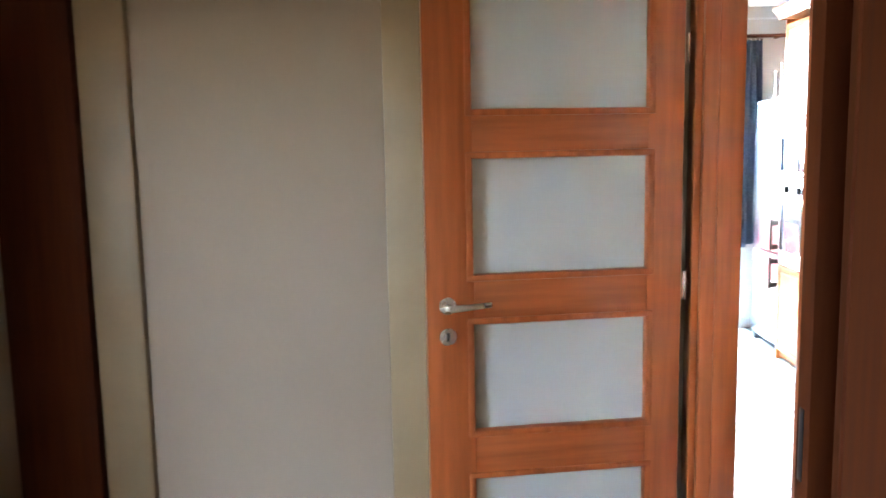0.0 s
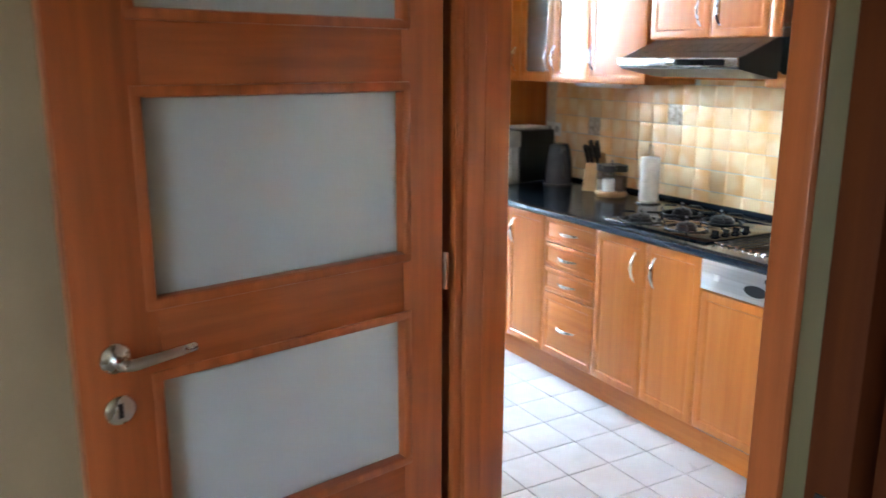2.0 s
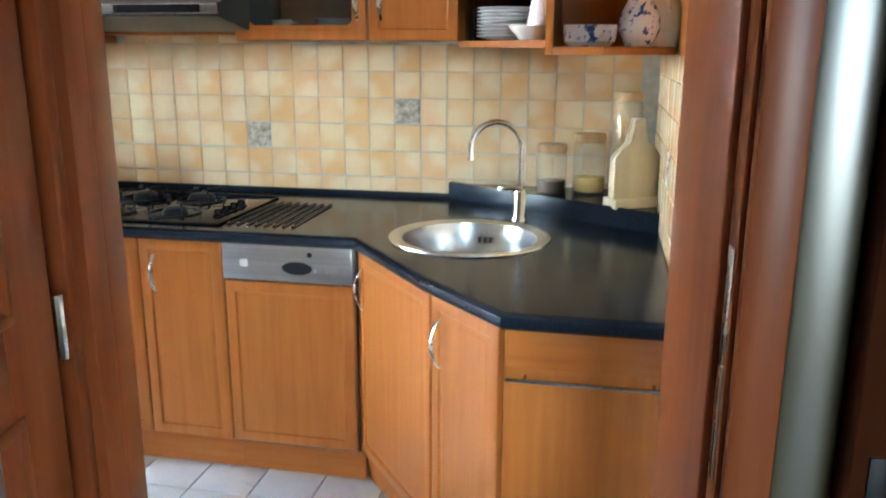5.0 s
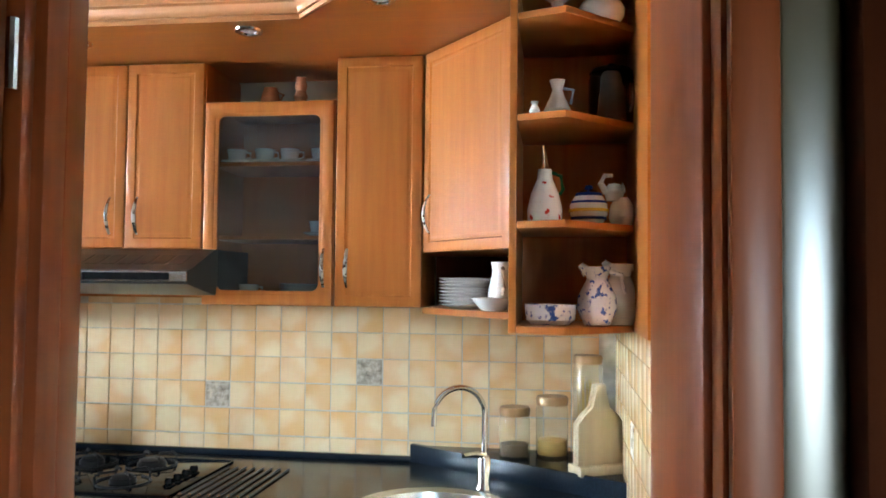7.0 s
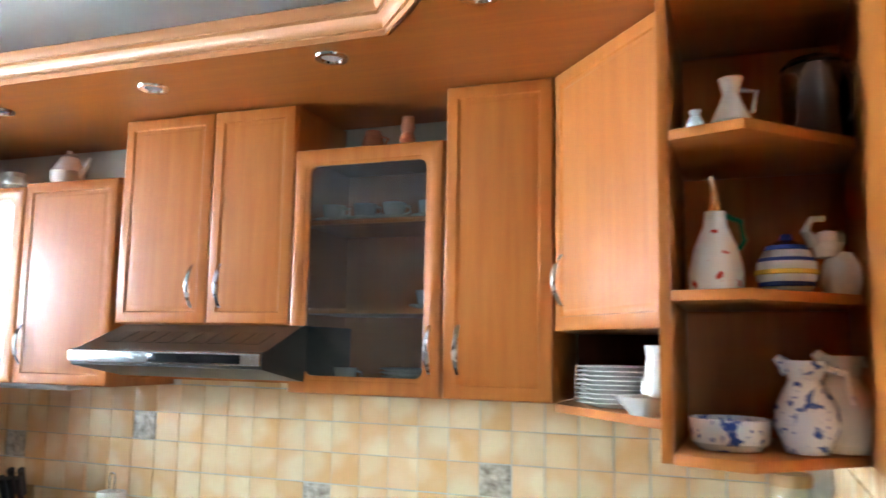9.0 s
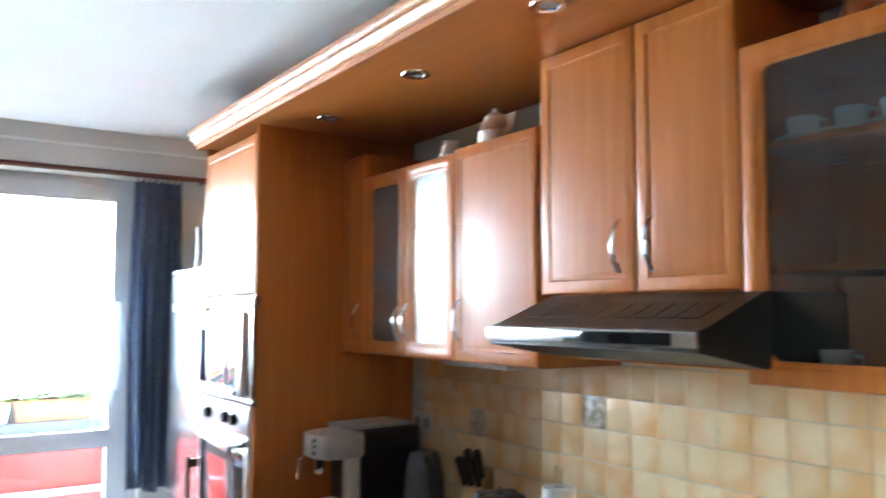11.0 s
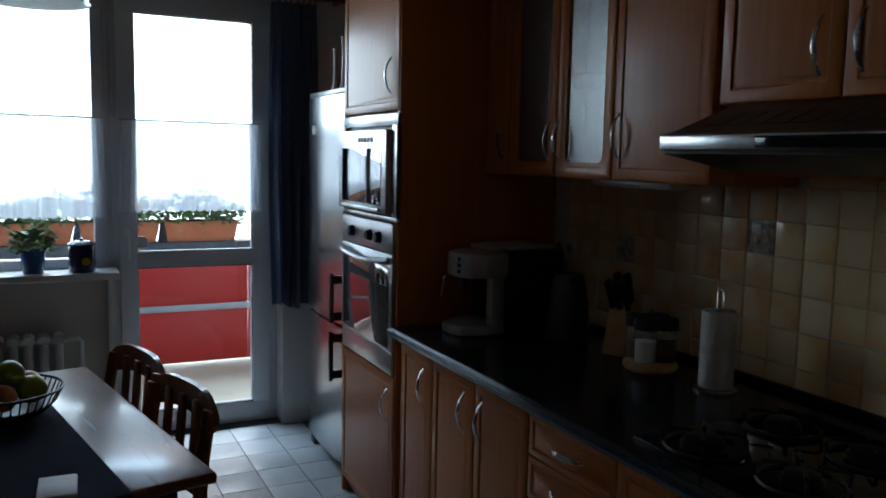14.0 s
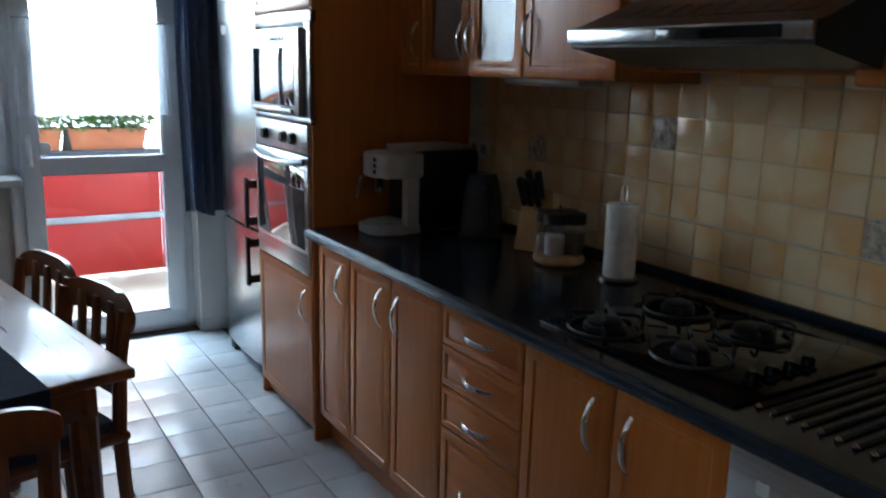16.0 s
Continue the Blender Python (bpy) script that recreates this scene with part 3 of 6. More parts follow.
solo("suction_knob", turned(lathe([(0, 0), (0.03, 0), (0.03, 0.006), (0.012, 0.012), (0, 0.013)]), pose(1.525, 6.109, 1.03, 90)), WHITE_PLASTIC, "white round knob on the balcony door", "knob")


def net_curtain(x0, x1, z0, z1, y, label):
    t = thing("net_curtain", label, "curtain", (x0 + x1) / 2, y, z0, group="net half curtains")
    b = bmesh.new()
    n = 90
    rows = 8
    grid = []
    for i in range(n + 1):
        s = i / n
        col = []
        for j in range(rows + 1):
            v = j / rows
            off = 0.011 * math.sin(s * 62 + 1.5 * math.sin(s * 9)) + 0.006 * math.sin(s * 131)
            flare = (1 - v) * 0.02 * (s - 0.5) * 2
            drop = 0.012 * abs(math.sin(s * 60)) if j == 0 else 0
            col.append(b.verts.new((x0 + s * (x1 - x0) + flare, y + off * (1.1 - 0.5 * v), z0 + v * (z1 - z0) - drop)))
        grid.append(col)
    for i in range(n):
        for j in range(rows):
            b.faces.new((grid[i][j], grid[i + 1][j], grid[i + 1][j + 1], grid[i][j + 1]))
    part("net", b, SHEER, t, "white sheer net with scalloped lace hem")
    part("rod", tube([(x0 - 0.01, y, z1), (x1 + 0.01, y, z1)], 0.004), GREY_METAL, t, "thin grey curtain wire")
    return t


net_curtain(1.43, 2.125, 1.2, 1.655, 6.055, "white net half curtain on the balcony door")
net_curtain(0.56, 1.335, 1.17, 1.66, 6.06, "white net half curtain on the window")

# curtain rod and the gathered blue curtain
rod = thing("curtain_rod", "long dark reddish wooden curtain rod above the window", "curtain rod", 1.0, 5.9, 2.37)
part("rod", tube([(WEST_X + 0.1, 5.88, 2.315), (2.62, 5.88, 2.315)], 0.014, steps=12), ROD_WOOD, rod)
part("finial", lathe([(0, 0), (0.02, 0.005), (0.024, 0.02), (0.012, 0.035), (0.0, 0.045)], 2.62, 5.88, 2.293), ROD_WOOD, rod)
for x in (0.2, 2.52):
    part("bracket", box(x - 0.012, x + 0.012, 5.89, NORTH_Y - 0.0005, 2.30, 2.33, 0.004), ROD_WOOD, rod)
for i in range(8):
    part("ring", tube(arc((2.16 + 0.032 * i, 5.88, 2.305), 0.022, 0, 345, 14, "yz"), 0.003, steps=6), ROD_WOOD, rod)
cur = thing("curtain", "gathered navy blue curtain hanging beside the balcony door", "curtain", 2.2, 5.88, 0.70)
b = bmesh.new()
n, rows, grid = 60, 16, []
for i in range(n + 1):
    s = i / n
    col = []
    for j in range(rows + 1):
        v = j / rows
        w = 0.95 + 0.12 * math.sin(v * 2.6)
        x = 2.265 + (s - 0.5) * 0.24 * w
        amp = 0.032 * (1.15 - 0.45 * v)
        y = 5.872 + amp * math.sin(s * 29 + 0.5 * math.sin(v * 4)) + 0.008 * math.sin(s * 67 + v * 3)
        col.append(b.verts.new((x, y, 0.69 + v * 1.59 + 0.015 * math.sin(s * 9) * (1 - v))))
    grid.append(col)
for i in range(n):
    for j in range(rows):
        b.faces.new((grid[i][j], grid[i + 1][j], grid[i + 1][j + 1], grid[i][j + 1]))
bmesh.ops.solidify(b, geom=b.faces[:], thickness=0.003)
part("cloth", b, CURTAIN, cur)


# ---- doorway and doors of the hall ----
OPEN_S, OPEN_N = 1.157, 2.003
DTOP = 2.13
dframe = tagged(thing("door_frame_1", "reddish brown wooden door frame of the kitchen doorway", "door frame", 1.0, 1.56, 0), kind="structure")
X0, X1 = DOOR_X0 - 0.001, DOOR_X1 + 0.002
part("jamb", prism([(X0, 1.131), (X0, OPEN_S), (0.945, OPEN_S + 0.003), (0.945, 1.131)], 0, DTOP, 0.002), DOOR_WOOD, dframe)
part("stop", prism([(0.9455, 1.131), (0.9455, 1.170), (X1, 1.216), (X1, 1.131)], 0, DTOP, 0.003), DOOR_WOOD, dframe)
part("jamb", prism([(X0, 2.129), (X0, OPEN_N), (0.945, OPEN_N), (0.945, 2.129)], 0, DTOP, 0.002), DOOR_WOOD, dframe)
part("stop", prism([(0.9455, 2.1292), (0.9455, 2.003), (1.035, 2.032), (1.035, 2.129)], 0, DTOP, 0.003), DOOR_WOOD, dframe)
part("head", box(X0, X1, 1.132, 2.128, DTOP + 0.001, 2.159, 0.002), DOOR_WOOD, dframe)
for y0, y1 in ((1.096, OPEN_S - 0.006), (OPEN_N + 0.016, 2.095)):
    part("casing", box(0.875, X0 - 0.0005, y0, y1, 0, 2.205, 0.004), DOOR_WOOD, dframe)
part("casing", box(0.875, X0 - 0.0005, OPEN_S - 0.002, OPEN_N + 0.015, DTOP, 2.205, 0.004), DOOR_WOOD, dframe)
part("strike_plate", box(0.91, 0.934, OPEN_S - 0.001, OPEN_S + 0.004, 0.9, 1.2, 0.0008), NICKEL, dframe, "steel strike plate in the jamb")
for z in (0.95, 1.08):
    part("latch_hole", box(0.917, 0.928, OPEN_S + 0.0035, OPEN_S + 0.0047, z - 0.025, z + 0.025), BLACK, dframe)

# the glazed leaf, open into the hall
LEAF_DOOR = thing("door_1", "open reddish brown wooden door with frosted glass panels", "door", 0.842, 2.02, 0.012, 190.5, kind="structure")
LW, LH, LT = 0.83, 2.11, 0.042     # local x runs from the hinges to the handle, local y is the hall side
FACE = 0.0
G0, G1 = 0.116, 0.681
ROWS_Z = [(0.098, 0.443), (0.605, 0.95), (1.11, 1.469), (1.621, 1.972)]
part("stile", box(0, G0, FACE - LT, FACE, 0, LH, 0.002), DOOR_WOOD, LEAF_DOOR, local=True)
part("stile", box(G1, LW, FACE - LT, FACE, 0, LH, 0.002), DOOR_WOOD, LEAF_DOOR, local=True)
zs = [0.0] + [v for r in ROWS_Z for v in r] + [LH]
for z0, z1 in zip(zs[::2], zs[1::2]):
    part("rail", box(G0 - 0.001, G1 + 0.001, FACE - LT + 0.0005, FACE - 0.0005, z0, z1, 0.002), DOOR_WOOD_X, LEAF_DOOR, local=True)
for z0, z1 in ROWS_Z:
    part("pane", box(G0, G1, FACE - 0.03, FACE - 0.025, z0, z1), FROSTED, LEAF_DOOR, "frosted ribbed glass panel", local=True)
    for y0 in (FACE - 0.010, FACE - LT - 0.004):
        bb = box(G0 - 0.022, G1 + 0.022, y0, y0 + 0.0135, z0 - 0.022, z0 - 0.001, 0.005)
        box(G0 - 0.022, G1 + 0.022, y0, y0 + 0.0135, z1 + 0.001, z1 + 0.022, 0.005, bb)
        box(G0 - 0.022, G0 - 0.001, y0 + 0.0004, y0 + 0.0131, z0 - 0.01, z1 + 0.01, 0.005, bb)
        box(G1 + 0.001, G1 + 0.022, y0 + 0.0004, y0 + 0.0131, z0 - 0.01, z1 + 0.01, 0.005, bb)
        part("bead", bb, DOOR_WOOD, LEAF_DOOR, local=True)
HX = 0.766
hb = turned(lathe([(0, 0), (0.027, 0), (0.027, 0.006), (0.02, 0.009), (0.011, 0.011), (0.011, 0.03), (0, 0.03)]), pose(HX, FACE, 1.015, -90))
tube([(HX, FACE + 0.03, 1.015), (HX, FACE + 0.048, 1.015), (HX - 0.015, FACE + 0.055, 1.015), (HX - 0.06, FACE + 0.055, 1.018), (HX - 0.13, FACE + 0.05, 1.022)], [0.011, 0.011, 0.0105, 0.009, 0.008], hb, 10)
part("door_handle", hb, NICKEL, LEAF_DOOR, "satin nickel lever handle", local=True)
kb = turned(lathe([(0, 0), (0.027, 0), (0.027, 0.005), (0.02, 0.008), (0, 0.008)]), pose(HX, FACE, 0.917, -90))
kp = part("keyhole_plate", kb, NICKEL, LEAF_DOOR, "round nickel keyhole plate", local=True)
part("keyhole", box(HX - 0.005, HX + 0.005, FACE + 0.0075, FACE + 0.0088, 0.903, 0.931), BLACK, kp, local=True)
for z in (0.28, 1.05, 1.8):
    hz = tube([(-0.008, FACE + 0.004, z - 0.045), (-0.008, FACE + 0.004, z + 0.045)], 0.0075)
    part("hinge", hz, CHROME, LEAF_DOOR, "steel hinge", local=True)

# wall nib with the brown door beside it, and the pale panel at the hall's end
structure("corner_strip", box(0.884, DOOR_X0 - 0.002, 1.0265, 1.095, 0, 2.3, 0.004), LACQUER, "narrow dark lacquered strip beside the doorway")
d3 = tagged(thing("door_3", "closed dark brown wooden door in the hall", "door", 0.93, 0.6, 0), kind="structure")
part("casing", box(0.832, DOOR_X0 - 0.002, 0.9645, 1.026, 0, 2.3, 0.003), DARK_DOOR_NICHE, d3)
part("casing", box(0.875, DOOR_X0 - 0.002, 0.06, 0.13, 0, 2.1, 0.004), DARK_DOOR_NICHE, d3)
part("door_leaf", rings_panel(facing(0.877, 0.5475, 1.01, 180), 0.83, 2.0, PANEL), DARK_DOOR_NICHE, d3)
part("latch_plate", box(0.829, 0.8325, 0.988, 1.008, 0.84, 0.99, 0.001), IRON, d3)
panel = tagged(thing("hall_panel", "pale grey panel with beige side strips at the hall end", "wall panel", -0.55, 2.15, 0), kind="structure")
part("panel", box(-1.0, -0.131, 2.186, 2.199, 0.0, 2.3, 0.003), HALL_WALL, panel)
part("strip", box(-0.13, 0.30, 2.176, 2.199, 0.0, 2.3, 0.004), BEIGE, panel, "beige upright strip")
part("strip", box(-1.18, -1.001, 2.16, 2.199, 0.0, 2.3, 0.012), BEIGE, panel, "beige upright strip")
d4 = tagged(thing("door_4", "dark reddish brown door in the corner of the hall", "door", -1.3, 1.9, 0), kind="structure")
part("door_leaf", box(-1.495, -1.19, 2.15, 2.199, 0.01, 2.3, 0.004), DARK_DOOR_NICHE, d4)


# ---- base units ----
FX = 2.245            # face of the fronts
CX = 2.266            # front of the carcasses
TOP = 0.87
KICK = 0.13


def base_unit(name, label, y0, y1, doors, group="base cabinets"):
    """doors: (y0, y1, z0, z1, side of the handle towards +y (1) or -y (-1), or 0 for a level one in the middle)."""
    u = thing(name, label, "cabinet", 2.6, (y0 + y1) / 2, 0, group=group)
    carcass(u, CX, 2.93, y0, y1, KICK, 0.829)
    part("plinth", box(2.32, 2.336, y0 + 0.0005, y1 - 0.0005, 0.001, KICK), ALDER_H, u)
    for a, c, z0, z1, side in doors:
        m, w, h = front(a, c, z0, z1, FX)
        if side == 0:
            cabinet_door(u, m, w, h, (0, 0.0), True, "drawer_front", ALDER_H)
        else:
            # local x of the panel runs towards -y
            cabinet_door(u, m, w, h, (-side * (w / 2 - 0.055), h / 2 - 0.115))
    return u


Z0, Z1 = 0.14, 0.828
base_unit("base_cabinet", "alder wood base cabinet with one narrow door", 4.083, 4.405, [(4.083, 4.349, Z0, Z1, -1)])
base_unit("base_cabinet", "alder wood base cabinet with two doors", 3.475, 4.083, [(3.782, 4.083, Z0, Z1, -1), (3.475, 3.782, Z0, Z1, 1)])
base_unit("drawer_unit", "alder wood drawer unit with four drawers", 3.098, 3.475,
          [(3.098, 3.475, a, c, 0) for a, c in ((0.705, Z1), (0.582, 0.705), (0.458, 0.582), (Z0, 0.458))])
base_unit("base_cabinet", "alder wood base cabinet with two doors under the hob", 2.49, 3.098, [(2.785, 3.098, Z0, Z1, -1), (2.49, 2.785, Z0, Z1, 1)])
dw = thing("dishwasher", "built-in dishwasher with steel control strip and alder front", "dishwasher", 2.6, 2.27, 0)
part("body", box(CX, 2.93, 2.052, 2.487, KICK, 0.829), STEEL, dw)
part("plinth", box(2.32, 2.336, 2.051, 2.489, 0.001, KICK), ALDER_H, dw)
m, w, h = front(2.052, 2.488, Z0, 0.705, FX)
cabinet_door(dw, m, w, h, None)
cp = part("control_panel", box(FX - 0.006, CX, 2.055, 2.486, 0.711, 0.829, 0.004), STEEL_H, dw, "brushed steel control strip")
part("grip", turned(lathe([(0, 0), (0.05, 0), (0.05, 0.002), (0, 0.0025)], squash=0.42), pose(FX - 0.0062, 2.235, 0.757, 0, -90) @ pose(0, 0, 0, 0, 0, 90)), BLACK, cp, "dark grip recess")
part("sticker", box(FX - 0.0075, FX - 0.006, 2.40, 2.425, 0.755, 0.78), WHITE_PRINT, cp)
part("display", box(FX - 0.0075, FX - 0.006, 2.185, 2.2, 0.795, 0.81), BLACK, cp)
for i in range(5):
    part("button", box(FX - 0.009, FX - 0.006, 2.085 + 0.02 * i, 2.099 + 0.02 * i, 0.748, 0.762, 0.002), SILVER_PLASTIC, cp)
    part("button", box(FX - 0.009, FX - 0.006, 2.085 + 0.02 * i, 2.096 + 0.02 * i, 0.79, 0.798, 0.001), SILVER_PLASTIC, cp)

# corner sink unit, set across the corner
A, B, C, D = (2.262, 2.045), (1.852, 1.728), (1.632, 1.520), (1.632, SOUTH_Y + 0.002)
sinku = thing("corner_sink_cabinet", "alder wood corner sink cabinet with two angled doors", "cabinet", 2.2, 1.5, 0)
part("body", prism([(2.92, 2.049), (2.275, 2.049), (B[0] + 0.028, B[1] + 0.004), (C[0] + 0.035, C[1]), (C[0] + 0.035, SOUTH_Y), (2.92, SOUTH_Y)], KICK, 0.7), ALDER, sinku)
part("plinth", prism([(2.36, 2.05), (2.345, 2.05), (1.70, 1.505), (1.70, SOUTH_Y), (1.715, SOUTH_Y), (1.715, 1.50)], 0.001, KICK), ALDER_H, sinku)


def angled_door(parent, p, q, z0, z1, handle_at, low=False):
    """A door between the plan points p and q, facing the room."""
    dx, dy = q[0] - p[0], q[1] - p[1]
    w = math.hypot(dx, dy)
    ang = math.degrees(math.atan2(-dx, dy)) + 180
    nx, ny = math.cos(radians(ang)), math.sin(radians(ang))
    if nx > 0:
        ang += 180
    m = facing((p[0] + q[0]) / 2, (p[1] + q[1]) / 2, (z0 + z1) / 2, ang)
    cabinet_door(parent, m, w - 0.004, z1 - z0 - 0.004, (handle_at * (w / 2 - 0.05), 0.13 - (z1 - z0) / 2 if low else (z1 - z0) / 2 - 0.12))


angled_door(sinku, A, B, Z0, Z1, -1)
angled_door(sinku, (B[0] - 0.004, B[1] - 0.004), C, Z0, Z1, -1)
endu = part("end_panel", box(C[0], C[0] + 0.02, SOUTH_Y + 0.004, C[1] - 0.012, 0.02, 0.829, 0.002), ALDER, sinku)
part("end_front", box(C[0] - 0.004, C[0] - 0.0002, SOUTH_Y + 0.006, C[1] - 0.016, 0.735, 0.827, 0.001), ALDER_H, sinku)
rail = thing("towel_rail", "slim steel bar on the end of the kitchen units", "rail", C[0] - 0.02, 1.3, 0.70)
part("bar", tube([(C[0] - 0.03, SOUTH_Y + 0.02, 0.715), (C[0] - 0.03, C[1] - 0.02, 0.715)], 0.005), STEEL, rail)
for y in (SOUTH_Y + 0.05, C[1] - 0.06):
    part("post", tube([(C[0] - 0.03, y, 0.715), (C[0] - 0.0005, y, 0.715)], 0.004), STEEL, rail)

# worktop with its raised corner ledge
WF = 2.228
SINK = (2.30, 1.70, 0.235)
plan = [(2.935, 4.405), (WF, 4.405), (WF, 2.035), (1.845, 1.735), (1.818, 1.708), (1.606, 1.507), (1.606, SOUTH_Y + 0.001), (2.935, SOUTH_Y + 0.001)]
wt = thing("worktop", "dark blue-black stone-look kitchen worktop", "worktop", 2.5, 2.8, 0.83)
b = bmesh.new()
hole = [(SINK[0] + (SINK[2] - 0.02) * math.cos(2 * math.pi * i / 36), SINK[1] + (SINK[2] - 0.02) * math.sin(2 * math.pi * i / 36)) for i in range(36)]
for z in (TOP, 0.831):
    outer = [b.verts.new((x, y, z)) for x, y in plan]
    inner = [b.verts.new((x, y, z)) for x, y in hole]
    edges = [b.edges.new((r[i], r[(i + 1) % len(r)])) for r in (outer, inner) for i in range(len(r))]
    bmesh.ops.triangle_fill(b, edges=edges, use_beauty=True)
b.verts.ensure_lookup_table()
n1, n2 = len(plan), len(hole)
tot = n1 + n2
for off, cnt in ((0, n1), (n1, n2)):
    for i in range(cnt):
        j = (i + 1) % cnt
        b.faces.new((b.verts[off + i], b.verts[off + j], b.verts[tot + off + j], b.verts[tot + off + i]))
part("slab", b, GRANITE, wt)
front_line = plan[1:7]
part("front_edge", tube([(x, y, 0.8505) for x, y in front_line], 0.0195, steps=10, flat=1.0), GRANITE_EDGE, wt, "rounded blue-black front edge")
part("upstand", box(2.915, 2.938, 1.86, 4.404, TOP - 0.001, 0.889, 0.004), GRANITE_EDGE, wt, "low black upstand along the tiles")
L0, L1 = (2.94, 1.875), (2.47, SOUTH_Y + 0.002)
part("ledge", prism([L0, L1, (2.936, SOUTH_Y + 0.002)], TOP - 0.001, 0.928), GRANITE, wt, "raised corner ledge behind the sink")
dx, dy = L1[0] - L0[0], L1[1] - L0[1]
ln = math.hypot(dx, dy)
nx, ny = dy / ln, -dx / ln
part("ledge_face", prism([L0, L1, (L1[0] + nx * 0.016, L1[1]), (L0[0] + nx * 0.016 - 0.01, L0[1] + ny * 0.016)], TOP - 0.0005, 0.936, 0.003), GRANITE_EDGE, wt, "blue-black front of the ledge")

sink = thing("sink", "round brushed steel kitchen sink set into the worktop", "sink", SINK[0], SINK[1], TOP)
part("bowl", lathe([(SINK[2] + 0.012, 0.001), (SINK[2] + 0.01, 0.006), (SINK[2] - 0.006, 0.007), (SINK[2] - 0.03, 0.001), (SINK[2] - 0.036, -0.03), (SINK[2] - 0.05, -0.125), (SINK[2] - 0.075, -0.14), (0.04, -0.147), (0, -0.148)],
                   SINK[0], SINK[1], TOP, 48), SATIN, sink)
part("drain", lathe([(0, -0.144), (0.035, -0.144), (0.035, -0.147)], SINK[0], SINK[1], TOP), CHROME, sink)
for i in range(3):
    part("overflow_slot", box(SINK[0] + 0.184, SINK[0] + 0.188, SINK[1] - 0.045 + 0.018 * i, SINK[1] - 0.035 + 0.018 * i, TOP - 0.06, TOP - 0.04), BLACK, sink)

FAU = (2.56, 1.575)
fau = thing("faucet", "chrome kitchen tap with a tall curved spout", "faucet", FAU[0], FAU[1], TOP)
part("base", lathe([(0, 0), (0.027, 0), (0.027, 0.01), (0.021, 0.02), (0.021, 0.1), (0.017, 0.108), (0, 0.11)], FAU[0], FAU[1], TOP), CHROME, fau)
fx, fy = -0.42, 0.907
pts = [(FAU[0], FAU[1], TOP + 0.1), (FAU[0], FAU[1], TOP + 0.235)]
pts += [(FAU[0] + (0.085 - 0.085 * math.cos(a)) * fx, FAU[1] + (0.085 - 0.085 * math.cos(a)) * fy, TOP + 0.245 + 0.085 * math.sin(a)) for a in [math.pi * i / 14 for i in range(15)]]
pts += [(FAU[0] + 0.17 * fx, FAU[1] + 0.17 * fy, TOP + 0.21)]
part("spout", tube(pts, 0.0095, steps=12), CHROME, fau)
part("lever", tube([(FAU[0], FAU[1], TOP + 0.11), (FAU[0] - 0.03, FAU[1] + 0.03, TOP + 0.118), (FAU[0] - 0.07, FAU[1] + 0.06, TOP + 0.12)], [0.014, 0.009, 0.007]), CHROME, fau)

# gas hob
hob = thing("gas_hob", "black glass gas hob with four burners", "hob", 2.5, 2.8, TOP)
part("plate", box(2.28, 2.79, 2.515, 3.09, TOP + 0.0005, TOP + 0.008, 0.003), BLACK_GLOSS, hob)
for bx, by, r in ((2.375, 2.965, 0.05), (2.65, 2.99, 0.042), (2.41, 2.735, 0.042), (2.655, 2.765, 0.05)):
    bu = part("burner", lathe([(0, 0.008), (r, 0.008), (r, 0.02), (r * 0.85, 0.024), (r * 0.85, 0.03), (r * 0.6, 0.034), (0, 0.034)], bx, by, TOP), IRON, hob)
    gb = tube(arc((bx, by, TOP + 0.011), 0.085, 0, 345, 24, "xy"), 0.004, steps=6)
    for k in range(4):
        a = math.pi / 2 * k + 0.78
        c, s = math.cos(a), math.sin(a)
        tube([(bx + 0.085 * c, by + 0.085 * s, TOP + 0.011), (bx + 0.088 * c, by + 0.088 * s, TOP + 0.035), (bx + 0.075 * c, by + 0.075 * s, TOP + 0.046), (bx + 0.025 * c, by + 0.025 * s, TOP + 0.046)], 0.0045, gb, 6)
    part("pan_support", gb, IRON, bu, "black iron pan support")
for i in range(4):
    kx = 2.394 + 0.059 * i
    part("knob", lathe([(0, 0), (0.019, 0), (0.019, 0.006), (0.014, 0.009), (0.013, 0.024), (0.009, 0.027), (0, 0.027)], kx, 2.568, TOP + 0.008, 18), BLACK_GLOSS, hob, "black control knob")

drain = thing("drying_rack", "dark metal drying rods set on the worktop beside the hob", "drying rack", 2.5, 2.36, TOP)
for i in range(8):
    y = 2.496 - 0.0315 * i
    part("rod", tube([(2.322, y, TOP + 0.0045), (2.70, y, TOP + 0.0045)], 0.0035, steps=8), IRON, drain)
    part("end_cap", lathe([(0, 0.0005), (0.006, 0.001), (0.006, 0.005), (0, 0.011)], 2.32, y, TOP, 10), CHROME, drain)


# ---- tall oven column and fridge ----
CY0, CY1 = 4.408, 5.02
col = thing("oven_column", "tall alder cabinet column holding the oven and microwave", "cabinet", 2.6, 4.7, 0)
part("side_panel", box(2.25, 2.94, CY0, CY0 + 0.02, 0.0, 2.31, 0.001), ALDER, col)
part("side_panel", box(2.25, 2.94, CY1 - 0.02, CY1, 0.0, 2.31, 0.001), ALDER, col)
part("body", box(2.275, 2.94, CY0 + 0.021, CY1 - 0.021, 0.02, 0.66), ALDER, col)
part("body", box(2.275, 2.94, CY0 + 0.021, CY1 - 0.021, 1.66, 2.285), ALDER, col)
part("back", box(2.90, 2.94, CY0 + 0.021, CY1 - 0.021, 0.661, 1.659), ALDER, col)
m, w, h = front(CY0 + 0.005, CY1 - 0.005, 0.07, 0.665, FX)
